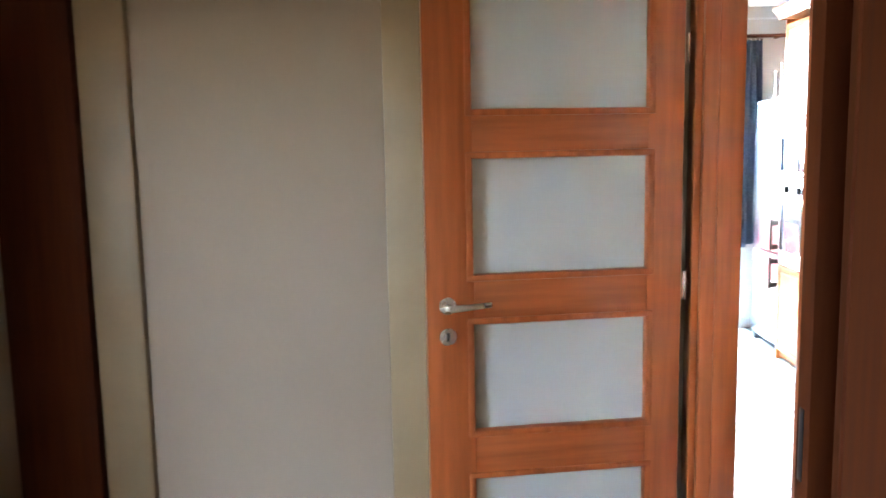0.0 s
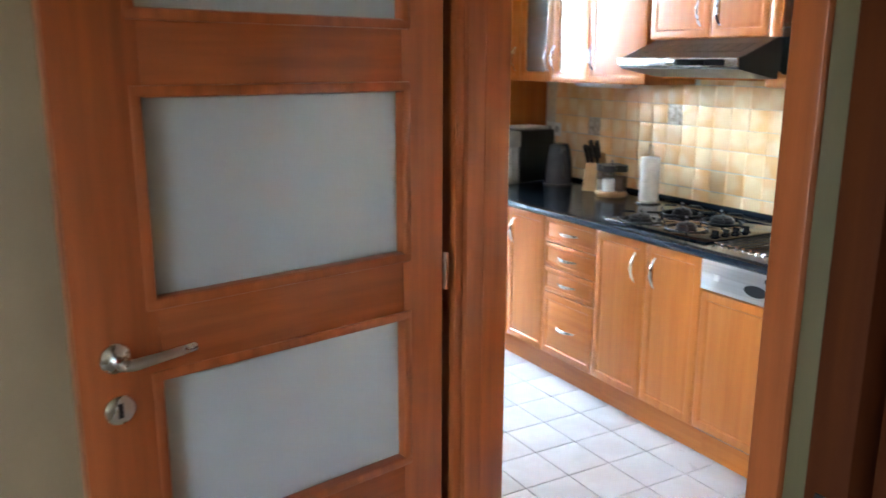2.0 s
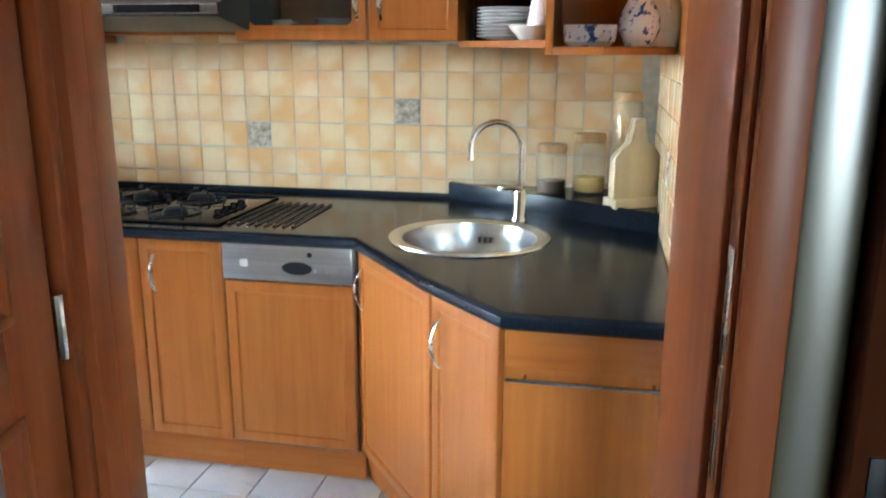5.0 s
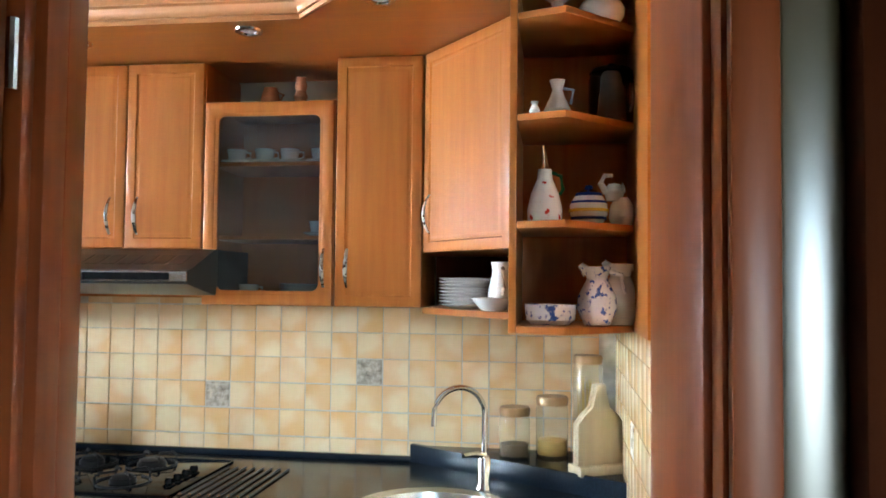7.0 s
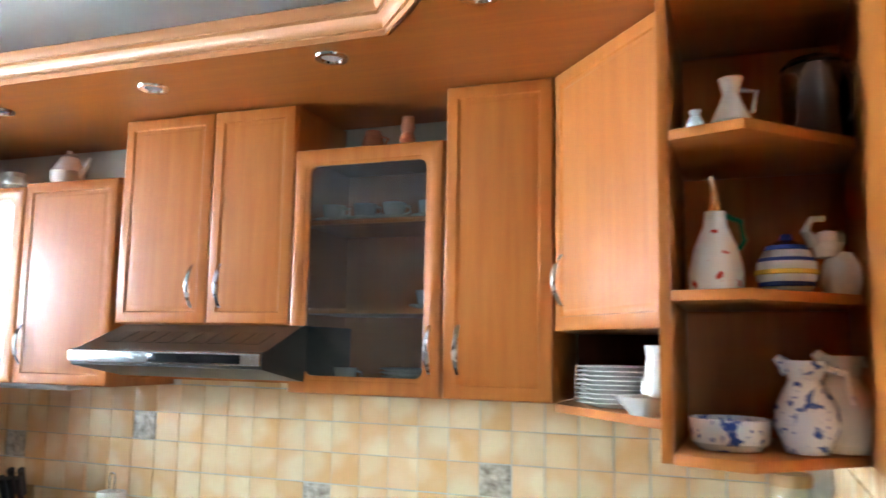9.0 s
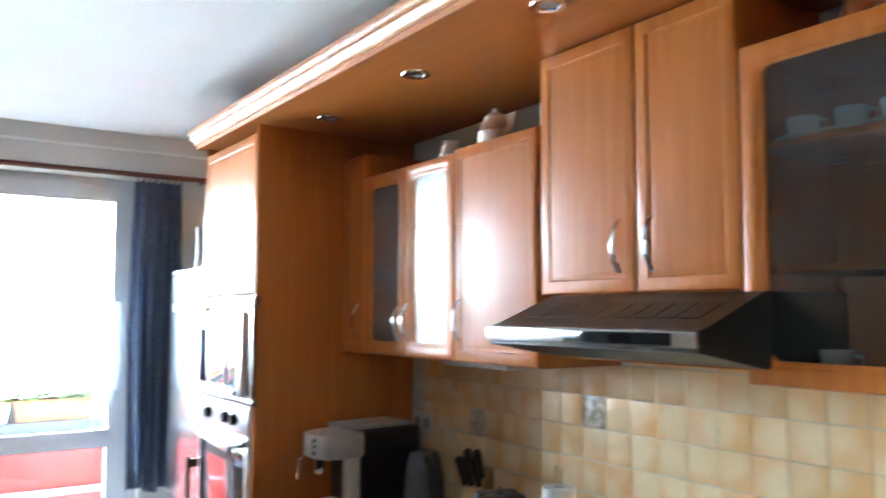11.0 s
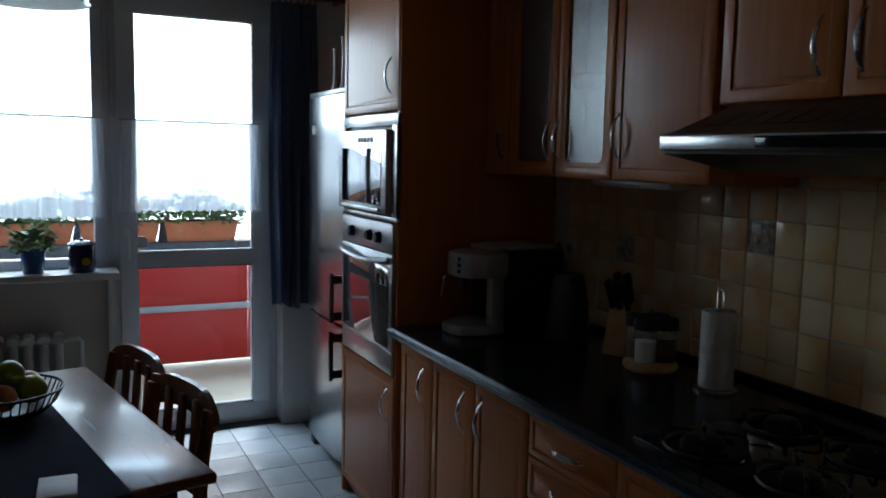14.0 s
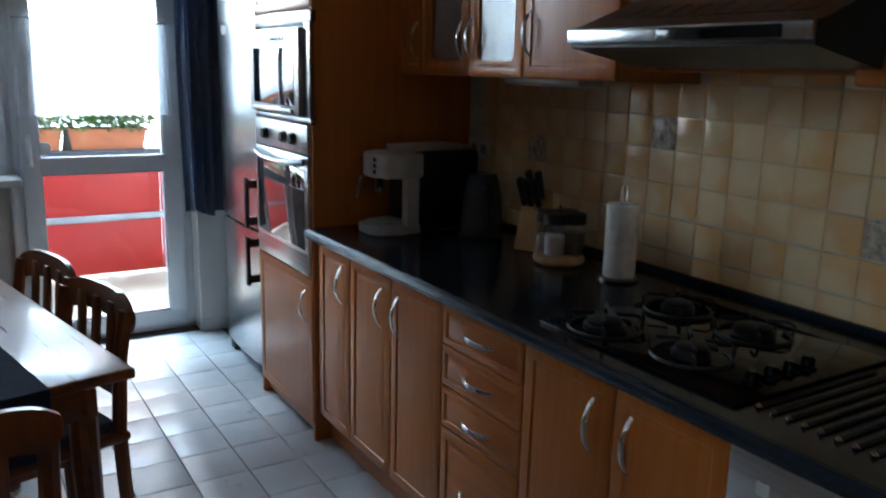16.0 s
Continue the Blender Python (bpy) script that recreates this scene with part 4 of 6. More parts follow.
cabinet_door(col, m, w, h, (w / 2 - 0.06, h / 2 - 0.115))
m, w, h = front(CY0 + 0.005, CY1 - 0.005, 1.665, 2.28, FX)
cabinet_door(col, m, w, h, (w / 2 - 0.06, -h / 2 + 0.13))

ov = thing("oven", "built-in steel oven with dark glass door and knobs", "oven", 2.5, 4.7, 0.67)
OX = 2.236
part("body", box(2.262, 2.86, CY0 + 0.03, CY1 - 0.03, 0.672, 1.25), BLACK, ov)
part("lower_strip", box(OX + 0.004, 2.262, CY0 + 0.024, CY1 - 0.024, 0.674, 0.76, 0.003), STEEL_H, ov)
dr = part("oven_door", box(OX, 2.261, CY0 + 0.022, CY1 - 0.022, 0.763, 1.135, 0.005), STEEL_H, ov)
part("window", box(OX - 0.003, OX + 0.001, CY0 + 0.05, CY1 - 0.05, 0.775, 1.085, 0.001), RED_GLASS, dr, "dark glass oven window")
hp = [(OX - 0.006 - 0.028 * math.sin(math.pi * i / 12) ** 0.6, CY0 + 0.04 + (CY1 - CY0 - 0.08) * i / 12, 1.112 - 0.016 * math.sin(math.pi * i / 12)) for i in range(13)]
part("handle", tube(hp, 0.013, flat=1.0), STEEL, dr, "curved steel oven handle")
cpn = part("control_panel", box(OX, 2.261, CY0 + 0.022, CY1 - 0.022, 1.139, 1.25, 0.004), STEEL_H, ov)
for y in (4.56, 4.655, 4.86):
    part("knob", turned(lathe([(0, 0), (0.024, 0), (0.022, 0.008), (0.018, 0.022), (0, 0.024)]), pose(OX, y, 1.19, 0, -90)), BLACK, cpn, "black oven knob")
mw = thing("microwave", "built-in steel framed microwave with mirrored door", "microwave", 2.5, 4.7, 1.255)
part("body", box(2.262, 2.8, CY0 + 0.03, CY1 - 0.03, 1.256, 1.655), BLACK, mw)
b = box(OX + 0.002, 2.2615, CY0 - 0.01, CY1 - 0.022, 1.615, 1.66, 0.003)
box(OX + 0.002, 2.2615, CY0 - 0.01, CY1 - 0.022, 1.254, 1.275, 0.003, b)
box(OX + 0.003, 2.261, CY0 + 0.0, CY0 + 0.05, 1.27, 1.62, 0.003, b)
part("frame", b, STEEL, mw, "steel mounting frame")
dr = part("microwave_door", box(OX - 0.018, 2.2605, CY0 + 0.055, CY1 - 0.02, 1.283, 1.60, 0.004), STEEL_H, mw)
part("window", box(OX - 0.0205, OX - 0.0175, CY0 + 0.10, CY1 - 0.075, 1.315, 1.53, 0.001), MIRROR_GLASS, dr, "mirroring dark glass window")
part("handle", box(OX - 0.034, OX - 0.0185, CY0 + 0.10, CY1 - 0.10, 1.288, 1.303, 0.004), STEEL_H, dr)
for i in range(5):
    part("button", box(OX - 0.0205, OX - 0.0175, 4.60 + 0.035 * i, 4.622 + 0.035 * i, 1.553, 1.573, 0.001), GREY_PRINT, dr)
for i in range(3):
    part("button", box(OX - 0.0205, OX - 0.0175, 4.64 + 0.03 * i, 4.648 + 0.03 * i, 1.54, 1.546, 0.001), GREY_PRINT, dr)

FY0, FY1 = 5.075, 5.665
fri = thing("fridge", "tall steel fridge-freezer with black handles", "fridge", 2.6, 5.37, 0)
part("body", box(2.335, 2.93, FY0 + 0.004, FY1 - 0.004, 0.06, 1.79, 0.012), GREY_METAL, fri)


def bowed(y0, y1, z0, z1, x, depth):
    poly = [(2.334, y0), (2.334, y1)] + [(x + depth - depth * math.sin(math.pi * (0.08 + 0.84 * i / 12)) - 0.0, y1 + (y0 - y1) * i / 12) for i in range(13)]
    return prism(poly, z0, z1, 0.004)


fd = part("fridge_door", bowed(FY0, FY1, 0.725, 1.775, 2.275, 0.022), STEEL, fri, "brushed steel upper door")
fz = part("freezer_door", bowed(FY0, FY1, 0.07, 0.712, 2.275, 0.022), STEEL, fri, "brushed steel lower door")
part("top_cover", box(2.29, 2.9, FY0, FY1, 1.781, 1.805, 0.008), SILVER_PLASTIC, fri)
for d, z0, z1 in ((fd, 0.74, 0.97), (fz, 0.47, 0.70)):
    hy = FY0 + 0.06
    b = box(2.225, 2.243, hy - 0.014, hy + 0.014, z0, z1, 0.006)
    box(2.24, 2.286, hy - 0.012, hy + 0.012, z0 + 0.012, z0 + 0.05, 0.005, b)
    box(2.24, 2.286, hy - 0.012, hy + 0.012, z1 - 0.05, z1 - 0.012, 0.005, b)
    part("handle", b, BLACK, d, "black plastic bow handle")
part("badge", turned(lathe([(0, 0), (0.022, 0), (0.022, 0.003), (0, 0.003)]), pose(2.279, FY1 - 0.11, 1.62, 0, -90)), WHITE_PRINT, fd)
for y in (FY0 + 0.04, FY1 - 0.04):
    part("foot", box(2.30, 2.42, y - 0.035, y + 0.035, 0.0, 0.06, 0.008), BLACK, fri)
for x, y, hgt in ((2.375, 5.515, 0.21), (2.39, 5.44, 0.26)):
    v = solo("slim_vase", lathe([(0, 0), (0.022, 0), (0.024, 0.01), (0.011, 0.05), (0.009, hgt * 0.7), (0.014, hgt), (0.012, hgt), (0.007, hgt * 0.7), (0, 0.06)], x, y, 1.8052, 14), SILVER_PLASTIC,
             "slim silver vase on top of the fridge", "vase", "vases on the fridge")


# ---- wall units ----
UX, UC = 2.61, 2.631
UB = 1.443


def wall_unit(name, label, y0, y1, z0, z1, group="wall cabinets", open_front=False, body_from=None):
    u = thing(name, label, "cabinet", 2.78, (y0 + y1) / 2, z0, group=group)
    carcass(u, UC, 2.938, y0, y1, z0, z1, open_front)
    return u


u = wall_unit("wall_cabinet", "narrow alder wall cabinet beside the oven column", 4.24, 4.406, UB, 2.21)
m, w, h = front(4.24, 4.406, UB, 2.21, UX)
cabinet_door(u, m, w, h, (w / 2 - 0.03, -h / 2 + 0.12))
u = wall_unit("glass_cabinet", "alder wall cabinet with two patterned glass doors", 3.64, 4.24, UB, 2.115, open_front=True)
part("shelf", box(UC + 0.01, 2.925, 3.66, 4.22, 1.77, 1.785), ALDER_H, u)
for a, c, s in ((3.94, 4.24, 1), (3.64, 3.94, -1)):
    m, w, h = front(a, c, UB, 2.115, UX)
    glass_door(u, m, w, h, GRID_GLASS, (s * (w / 2 - 0.025), -h / 2 + 0.12))
u = wall_unit("wall_cabinet", "alder wall cabinet beside the extractor hood", 3.235, 3.64, UB, 2.125)
m, w, h = front(3.235, 3.64, UB, 2.125, UX)
cabinet_door(u, m, w, h, (-w / 2 + 0.035, -h / 2 + 0.13))
u = wall_unit("wall_cabinet", "tall alder wall cabinet with two doors above the hood", 2.58, 3.22, 1.645, 2.308)
for a, c, s in ((2.872, 3.22, 1), (2.58, 2.872, -1)):
    m, w, h = front(a, c, 1.645, 2.308, UX)
    cabinet_door(u, m, w, h, (s * (w / 2 - 0.05), -h / 2 + 0.115))
part("hood_back", box(2.70, 2.938, 2.581, 3.234, UB + 0.03, 1.6445), ALDER, u)
gcab = wall_unit("glass_cabinet", "alder wall cabinet with a smoked glass door", 2.105, 2.578, UB + 0.007, 2.165, open_front=True)
for z in (1.68, 1.94):
    part("shelf", box(UC + 0.012, 2.925, 2.125, 2.56, z, z + 0.015), ALDER_H, gcab)
m, w, h = front(2.105, 2.578, UB + 0.007, 2.165, UX)
glass_door(gcab, m, w, h, SMOKE_GLASS, (w / 2 - 0.028, -h / 2 + 0.13))
u = wall_unit("wall_cabinet", "tall alder wall cabinet with one door", 1.80, 2.10, UB + 0.007, 2.312)
m, w, h = front(1.795, 2.10, UB + 0.007, 2.312, UX)
cabinet_door(u, m, w, h, (-w / 2 + 0.045, -h / 2 + 0.13))
# diagonal corner unit with an open niche below
P, Q = (2.605, 1.792), (2.232, 1.478)
cu = thing("corner_wall_cabinet", "angled alder corner cabinet with an open niche for plates", "cabinet", 2.6, 1.5, UB)
body = [(2.938, 1.795), (P[0] + 0.02, P[1] + 0.002), (Q[0] + 0.02, Q[1] - 0.006), (2.938, 1.462)]
part("body", prism(body, 1.635, 2.312), ALDER, cu)
part("niche_floor", prism(body, UB - 0.012, UB + 0.008), ALDER_H, cu)
# niche back coloured near black in place of the shade inside
part("niche_back", box(2.90, 2.938, 1.465, 1.79, UB + 0.009, 1.634), DARK_DOOR_NICHE, cu)
angled_door(cu, P, Q, 1.632, 2.31, -1, low=True)
# open end shelves
su = thing("corner_shelf", "open alder end shelf with chamfered boards", "shelf", 2.05, 1.3, 1.43)
part("side_panel", box(1.90, 2.90, 1.442, 1.461, 1.414, 2.312, 0.002), ALDER, su)
part("back_panel", box(2.225, 2.243, SOUTH_Y + 0.022, 1.441, 1.43, 2.312), ALDER, su)
part("side_panel", box(1.72, 2.242, SOUTH_Y + 0.004, SOUTH_Y + 0.021, 1.414, 2.312, 0.002), ALDER, su)
SHELF_Z = (1.432, 1.685, 1.945, 2.195)
for z in SHELF_Z:
    part("board", prism([(2.224, 1.441), (1.885, 1.441), (1.842, 1.325), (2.02, SOUTH_Y + 0.022), (2.224, SOUTH_Y + 0.022)], z - 0.018, z, 0.003), ALDER_H, su)

# soffit with downlights and moulded cornice
SOF = [(2.94, 5.02), (2.22, 5.02), (2.22, 2.095), (1.86, 1.765), (1.80, SOUTH_Y + 0.003), (2.94, SOUTH_Y + 0.003)]
sof = thing("light_soffit", "alder board above the wall units with round downlights", "soffit", 2.5, 3, 2.29)
part("board", prism(SOF, 2.315, 2.333), ALDER_H, sof)
PROFILE = [(0.0, -0.012), (-0.006, -0.012), (-0.01, 0.004), (-0.02, 0.006), (-0.02, 0.014), (-0.03, 0.03), (-0.045, 0.04), (-0.045, 0.05), (-0.052, 0.052), (-0.064, 0.066), (-0.064, 0.08), (-0.058, 0.086), (0.0, 0.086)]
line = [(2.94, 5.03), (2.21, 5.03), (2.21, 2.10), (1.85, 1.77), (1.79, SOUTH_Y + 0.004)]
b = bmesh.new()
rows_ = []
for i, p in enumerate(line):
    d0 = Vector(p) - Vector(line[i - 1]) if i else Vector(line[1]) - Vector(p)
    d1 = Vector(line[i + 1]) - Vector(p) if i < len(line) - 1 else d0
    n0, n1_ = Vector((d0.y, -d0.x)).normalized(), Vector((d1.y, -d1.x)).normalized()
    nn = (n0 + n1_).normalized()
    k = 1 / max(0.4, nn.dot(n0))
    rows_.append([b.verts.new((p[0] - nn.x * 0.6 * o * k, p[1] - nn.y * 0.6 * o * k, 2.32 + 0.85 * hh)) for o, hh in PROFILE])
for r0, r1 in zip(rows_, rows_[1:]):
    for i in range(len(PROFILE)):
        j = (i + 1) % len(PROFILE)
        b.faces.new((r0[i], r0[j], r1[j], r1[i]))
part("cornice", b, CORNICE, sof, "pale moulded cornice")
for x, y in ((2.44, 4.20), (2.41, 3.55), (2.37, 2.91), (2.31, 2.30), (2.08, 1.83)):
    dl = part("downlight", lathe([(0.026, -0.001), (0.03, -0.006), (0.042, -0.006), (0.045, 0.0), (0.045, 0.001)], x, y, 2.315), CHROME, sof, "round chrome downlight, switched off")
    part("bulb", lathe([(0, -0.001), (0.022, -0.001), (0.026, 0.0)], x, y, 2.3145), SILVER_PLASTIC, dl)

# extractor hood
hood = thing("extractor_hood", "steel slide-out extractor hood above the hob", "extractor hood", 2.6, 2.9, 1.53)
sec = [(2.42, 1.517), (2.393, 1.522), (2.393, 1.566), (2.42, 1.572), (2.60, 1.643), (2.90, 1.643), (2.90, 1.475), (2.60, 1.485)]
b = bmesh.new()
v0 = [b.verts.new((x, 2.522, z)) for x, z in sec]
v1 = [b.verts.new((x, 3.165, z)) for x, z in sec]
b.faces.new(v0)
b.faces.new(v1[::-1])
for i in range(len(sec)):
    j = (i + 1) % len(sec)
    b.faces.new((v0[i], v1[i], v1[j], v0[j]))
part("canopy", b, HOOD_METAL, hood)
part("front_strip", box(2.380, 2.3925, 2.52, 3.167, 1.530, 1.564, 0.004), STEEL, hood, "brushed steel front strip")
part("control_plate", box(2.3775, 2.3805, 2.58, 2.88, 1.535, 1.559, 0.001), BLACK_GLOSS, hood, "dark control plate")
for i in range(9):
    part("vent_slot", turned(box(-0.045, 0.045, -0.024, 0.024, 0, 0.0015), pose(2.50, 2.60 + 0.06 * i, 1.6036, 0, -21.5, 0)), BLACK, hood)


# ---- on the worktop ----
cm = thing("coffee_machine", "silver and black espresso machine on the worktop", "coffee machine", 2.55, 4.2, TOP)
CMX, CMY = 2.468, 4.232
T = Matrix.Translation((CMX, CMY, TOP + 0.001)) @ pose(0, 0, 0, 0, 0, 8)   # local x runs to the wall, -x is its front


def at(bm, m):
    return turned(bm, m)


part("body", at(box(0.08, 0.36, -0.105, 0.112, 0.0, 0.30, 0.02), T), BLACK, cm)
part("head", at(prism([(-0.06, -0.07), (-0.075, 0.0), (-0.06, 0.075), (0.0, 0.105), (0.12, 0.11), (0.12, -0.1), (0.0, -0.1)], 0.205, 0.295, 0.012), T), SILVER_PLASTIC, cm, "silver control head")
part("column", at(prism([(0.02, -0.095), (0.02, -0.06), (0.075, -0.04), (0.075, -0.102)], 0.02, 0.21, 0.008), T), SILVER_PLASTIC, cm)
part("top_tray", at(box(0.05, 0.33, -0.08, 0.09, 0.30, 0.316, 0.006), T), SILVER_PLASTIC, cm)
part("drip_tray", at(prism([(-0.085, -0.06), (-0.10, 0.0), (-0.085, 0.065), (-0.02, 0.1), (0.09, 0.1), (0.09, -0.095), (-0.02, -0.095)], 0.0, 0.038, 0.008), T), SILVER_PLASTIC, cm, "rounded silver drip tray")
part("spout", at(tube([(-0.035, 0.0, 0.205), (-0.035, 0.0, 0.165)], 0.016), T), BLACK, cm)
for y in (-0.012, 0.012):
    part("nozzle", at(tube([(-0.038, y, 0.172), (-0.04, y, 0.15)], 0.006), T), CHROME, cm)
part("steam_wand", at(tube([(-0.04, 0.085, 0.215), (-0.058, 0.095, 0.19), (-0.065, 0.1, 0.12)], 0.006), T), CHROME, cm)
for i in range(2):
    for j in range(3):
        part("button", at(turned(lathe([(0, 0), (0.008, 0), (0.008, 0.004), (0, 0.005)], steps=10), pose(-0.071 + 0.004 * i, -0.02 + 0.03 * i, 0.228 + 0.022 * j, 0, -90)), T), BLACK, cm)

ket = thing("kettle", "dark grey electric kettle standing by the coffee machine", "kettle", 2.745, 4.02, TOP)
part("body", lathe([(0, 0.012), (0.078, 0.012), (0.08, 0.03), (0.074, 0.13), (0.06, 0.21), (0.05, 0.232), (0, 0.238)], 2.745, 4.022, TOP), KETTLE, ket)
part("base", lathe([(0, 0.001), (0.082, 0.001), (0.082, 0.011), (0, 0.012)], 2.745, 4.022, TOP), BLACK, ket)
part("handle", tube([(2.725, 3.967, TOP + 0.215), (2.710, 3.927, TOP + 0.2), (2.705, 3.912, TOP + 0.12), (2.710, 3.937, TOP + 0.05)], 0.012), BLACK, ket)
part("spout", tube([(2.765, 4.077, TOP + 0.19), (2.775, 4.107, TOP + 0.215)], [0.02, 0.012]), KETTLE, ket)

kb_ = thing("knife_block", "pale wooden knife block holding black-handled knives", "knife block", 2.80, 3.775, TOP)
KM = pose(2.80, 3.775, TOP + 0.001, 0, 0, 25)
part("block", turned(prism([(-0.075, 0.0), (0.075, 0.0), (0.045, 0.2), (-0.035, 0.14)], -0.04, 0.04, 0.004), KM @ pose(0, 0, 0, 90)), LIGHT_WOOD, kb_)
for i, (o, y) in enumerate(((-0.02, -0.025), (-0.02, 0.005), (0.012, -0.02), (0.012, 0.015), (-0.02, 0.03))):
    part("knife_handle", turned(tube([(o - 0.005, y, 0.165 + o * 0.7), (o - 0.05, y, 0.255 + o * 0.7)], [0.009, 0.012], flat=1.4), KM), BLACK, kb_)

rk = thing("condiment_rack", "round wooden stand with glass condiment jars", "condiment rack", 2.74, 3.57, TOP)
part("tray", lathe([(0, 0.004), (0.076, 0.001), (0.084, 0.012), (0.08, 0.025), (0.066, 0.03), (0, 0.03)], 2.74, 3.57, TOP), LIGHT_WOOD, rk)
part("post", tube([(2.74, 3.57, TOP + 0.03), (2.74, 3.57, TOP + 0.185)], 0.006), CHROME, rk)
for k in range(4):
    a = k * math.pi / 2 + 0.5
    x, y = 2.74 + 0.045 * math.cos(a), 3.57 + 0.045 * math.sin(a)
    j = part("jar", lathe([(0, 0.0305), (0.034, 0.0305), (0.036, 0.04), (0.036, 0.12), (0.03, 0.13)], x, y, TOP, 18), JAR_GLASS, rk)
    part("filling", lathe([(0, 0.033), (0.032, 0.034), (0.032, 0.075 + 0.01 * k), (0, 0.077 + 0.01 * k)], x, y, TOP, 14), (WHITE_PRINT, BEANS, PAPER, BEANS)[k], j)
    part("lid", lathe([(0, 0.165), (0.036, 0.163), (0.038, 0.15), (0.038, 0.131), (0, 0.131)], x, y, TOP, 18), BLACK, j, "black jar lid")

pt = thing("paper_towel_holder", "white paper towel roll on a steel holder", "paper towel", 2.755, 3.315, TOP)
part("base", lathe([(0, 0.001), (0.06, 0.001), (0.06, 0.007), (0.055, 0.01), (0, 0.011)], 2.755, 3.315, TOP), STEEL, pt)
part("roll", lathe([(0.018, 0.012), (0.045, 0.012), (0.047, 0.016), (0.047, 0.222), (0.045, 0.226), (0.018, 0.226)], 2.755, 3.315, TOP, 32), PAPER, pt, "white paper roll")
part("loop", tube([(2.755, 3.306, TOP + 0.012), (2.755, 3.304, TOP + 0.27)] + arc((2.755, 3.315, TOP + 0.275), 0.011, 180, 0, 8, "yz") + [(2.755, 3.326, TOP + 0.012)], 0.0025, steps=6), CHROME, pt)

for (x, y, r, h, fill, lab) in ((2.80, 1.49, 0.052, 0.16, BEANS, "glass jar of dried beans with a cork lid"), (2.84, 1.36, 0.055, 0.195, PASTA, "glass jar of nuts with a cork lid"), (2.86, 1.235, 0.05, 0.34, PASTA, "tall glass jar of spaghetti with a cork lid")):
    j = thing("storage_jar", lab, "jar", x, y, 0.9282, group="storage jars in the corner")
    part("glass", lathe([(0, 0.001), (r, 0.001), (r + 0.002, 0.01), (r + 0.002, h - 0.03), (r - 0.004, h - 0.015)], x, y, 0.9282), JAR_GLASS, j)
    if h > 0.3:
        for k in range(22):
            a, rr = k * 2.4, 0.006 * math.sqrt(k)
            part("spaghetti", tube([(x + rr * math.cos(a), y + rr * math.sin(a), 0.936), (x + 1.5 * rr * math.cos(a + 0.3), y + 1.5 * rr * math.sin(a + 0.3), 0.936 + 0.24 + 0.01 * (k % 3))], 0.002, steps=5), PASTA, j)
    else:
        part("filling", lathe([(0, 0.006), (r - 0.004, 0.008), (r - 0.004, h * 0.3), (0, h * 0.33)], x, y, 0.9282), fill, j)
    part("lid", lathe([(0, h + 0.018), (r - 0.002, h + 0.016), (r + 0.002, h + 0.008), (r, h - 0.014), (0, h - 0.014)], x, y, 0.9282), LIGHT_WOOD, j, "round cork lid")
cb = thing("cutting_boards", "pale wooden cutting boards standing in a rack", "cutting board", 2.62, 1.2, 0.9282)
BM = pose(2.60, 1.205, 0.9285, 0, 0, -60)
shape = [(-0.085, 0.03), (0.085, 0.03), (0.085, 0.16), (0.06, 0.19), (0.03, 0.21), (0.022, 0.25), (0.016, 0.285), (-0.016, 0.285), (-0.022, 0.25), (-0.03, 0.21), (-0.06, 0.19), (-0.085, 0.16)]
for k in range(2):
    part("board", turned(prism(shape, -0.007, 0.007, 0.002), BM @ pose(0, 0.02 * k, 0, 90)), PALE_WOOD, cb)
part("rack", turned(box(-0.09, 0.09, -0.03, 0.05, 0.0, 0.03, 0.004), BM), PALE_WOOD, cb)

sk = thing("wall_socket", "white double socket on the tiled wall", "socket", WALL_X, 4.28, 1.12)
part("plate", box(2.936, WALL_X, 4.255, 4.405, 1.115, 1.195, 0.004), WHITE_PLASTIC, sk)
for y in (4.295, 4.365):
    part("opening", turned(lathe([(0, 0.0), (0.02, 0.0), (0.02, 0.002), (0, 0.002)]), pose(2.936, y, 1.155, 0, -90)), GREY_PRINT, sk)
ul = thing("cabinet_light", "flat grey strip light under the wall cabinet", "lamp", 2.76, 3.65, 1.42)
part("housing", box(2.70, 2.80, 3.48, 3.85, 1.425, 1.449, 0.006), SILVER_PLASTIC, ul)
part("diffuser", box(2.715, 2.785, 3.50, 3.83, 1.42, 1.4245, 0.002), WHITE_PLASTIC, ul)


# ---- crockery ----
def cup(x, y, z, group, s=1.0, saucer=True):
    c = thing("cup", "small white porcelain cup on a saucer", "cup", x, y, z, group=group)
    if saucer:
        part("saucer", lathe([(0, 0.001), (0.03 * s, 0.002), (0.058 * s, 0.012), (0.056 * s, 0.014), (0.03 * s, 0.006), (0, 0.006)], x, y, z, 18), PORCELAIN, c)
    part("bowl", lathe([(0, 0.007), (0.02 * s, 0.007), (0.03 * s, 0.02), (0.036 * s, 0.055), (0.034 * s, 0.055), (0.027 * s, 0.02), (0, 0.014)], x, y, z, 18), PORCELAIN, c)
    part("ear", tube([(x, y - 0.034 * s, z + 0.046), (x, y - 0.052 * s, z + 0.044), (x, y - 0.052 * s, z + 0.026), (x, y - 0.03 * s, z + 0.02)], 0.0035, steps=6), PORCELAIN, c)
    return c


GZ = 1.9552
for k, y in enumerate((2.50, 2.395, 2.30, 2.185)):
    cup(2.72, y, GZ, "cups in the glass cabinet")
cup(2.73, 2.19, 1.6952, "cups in the glass cabinet")
cup(2.73, 2.45, UB + 0.0255, "cups in the glass cabinet", saucer=False)


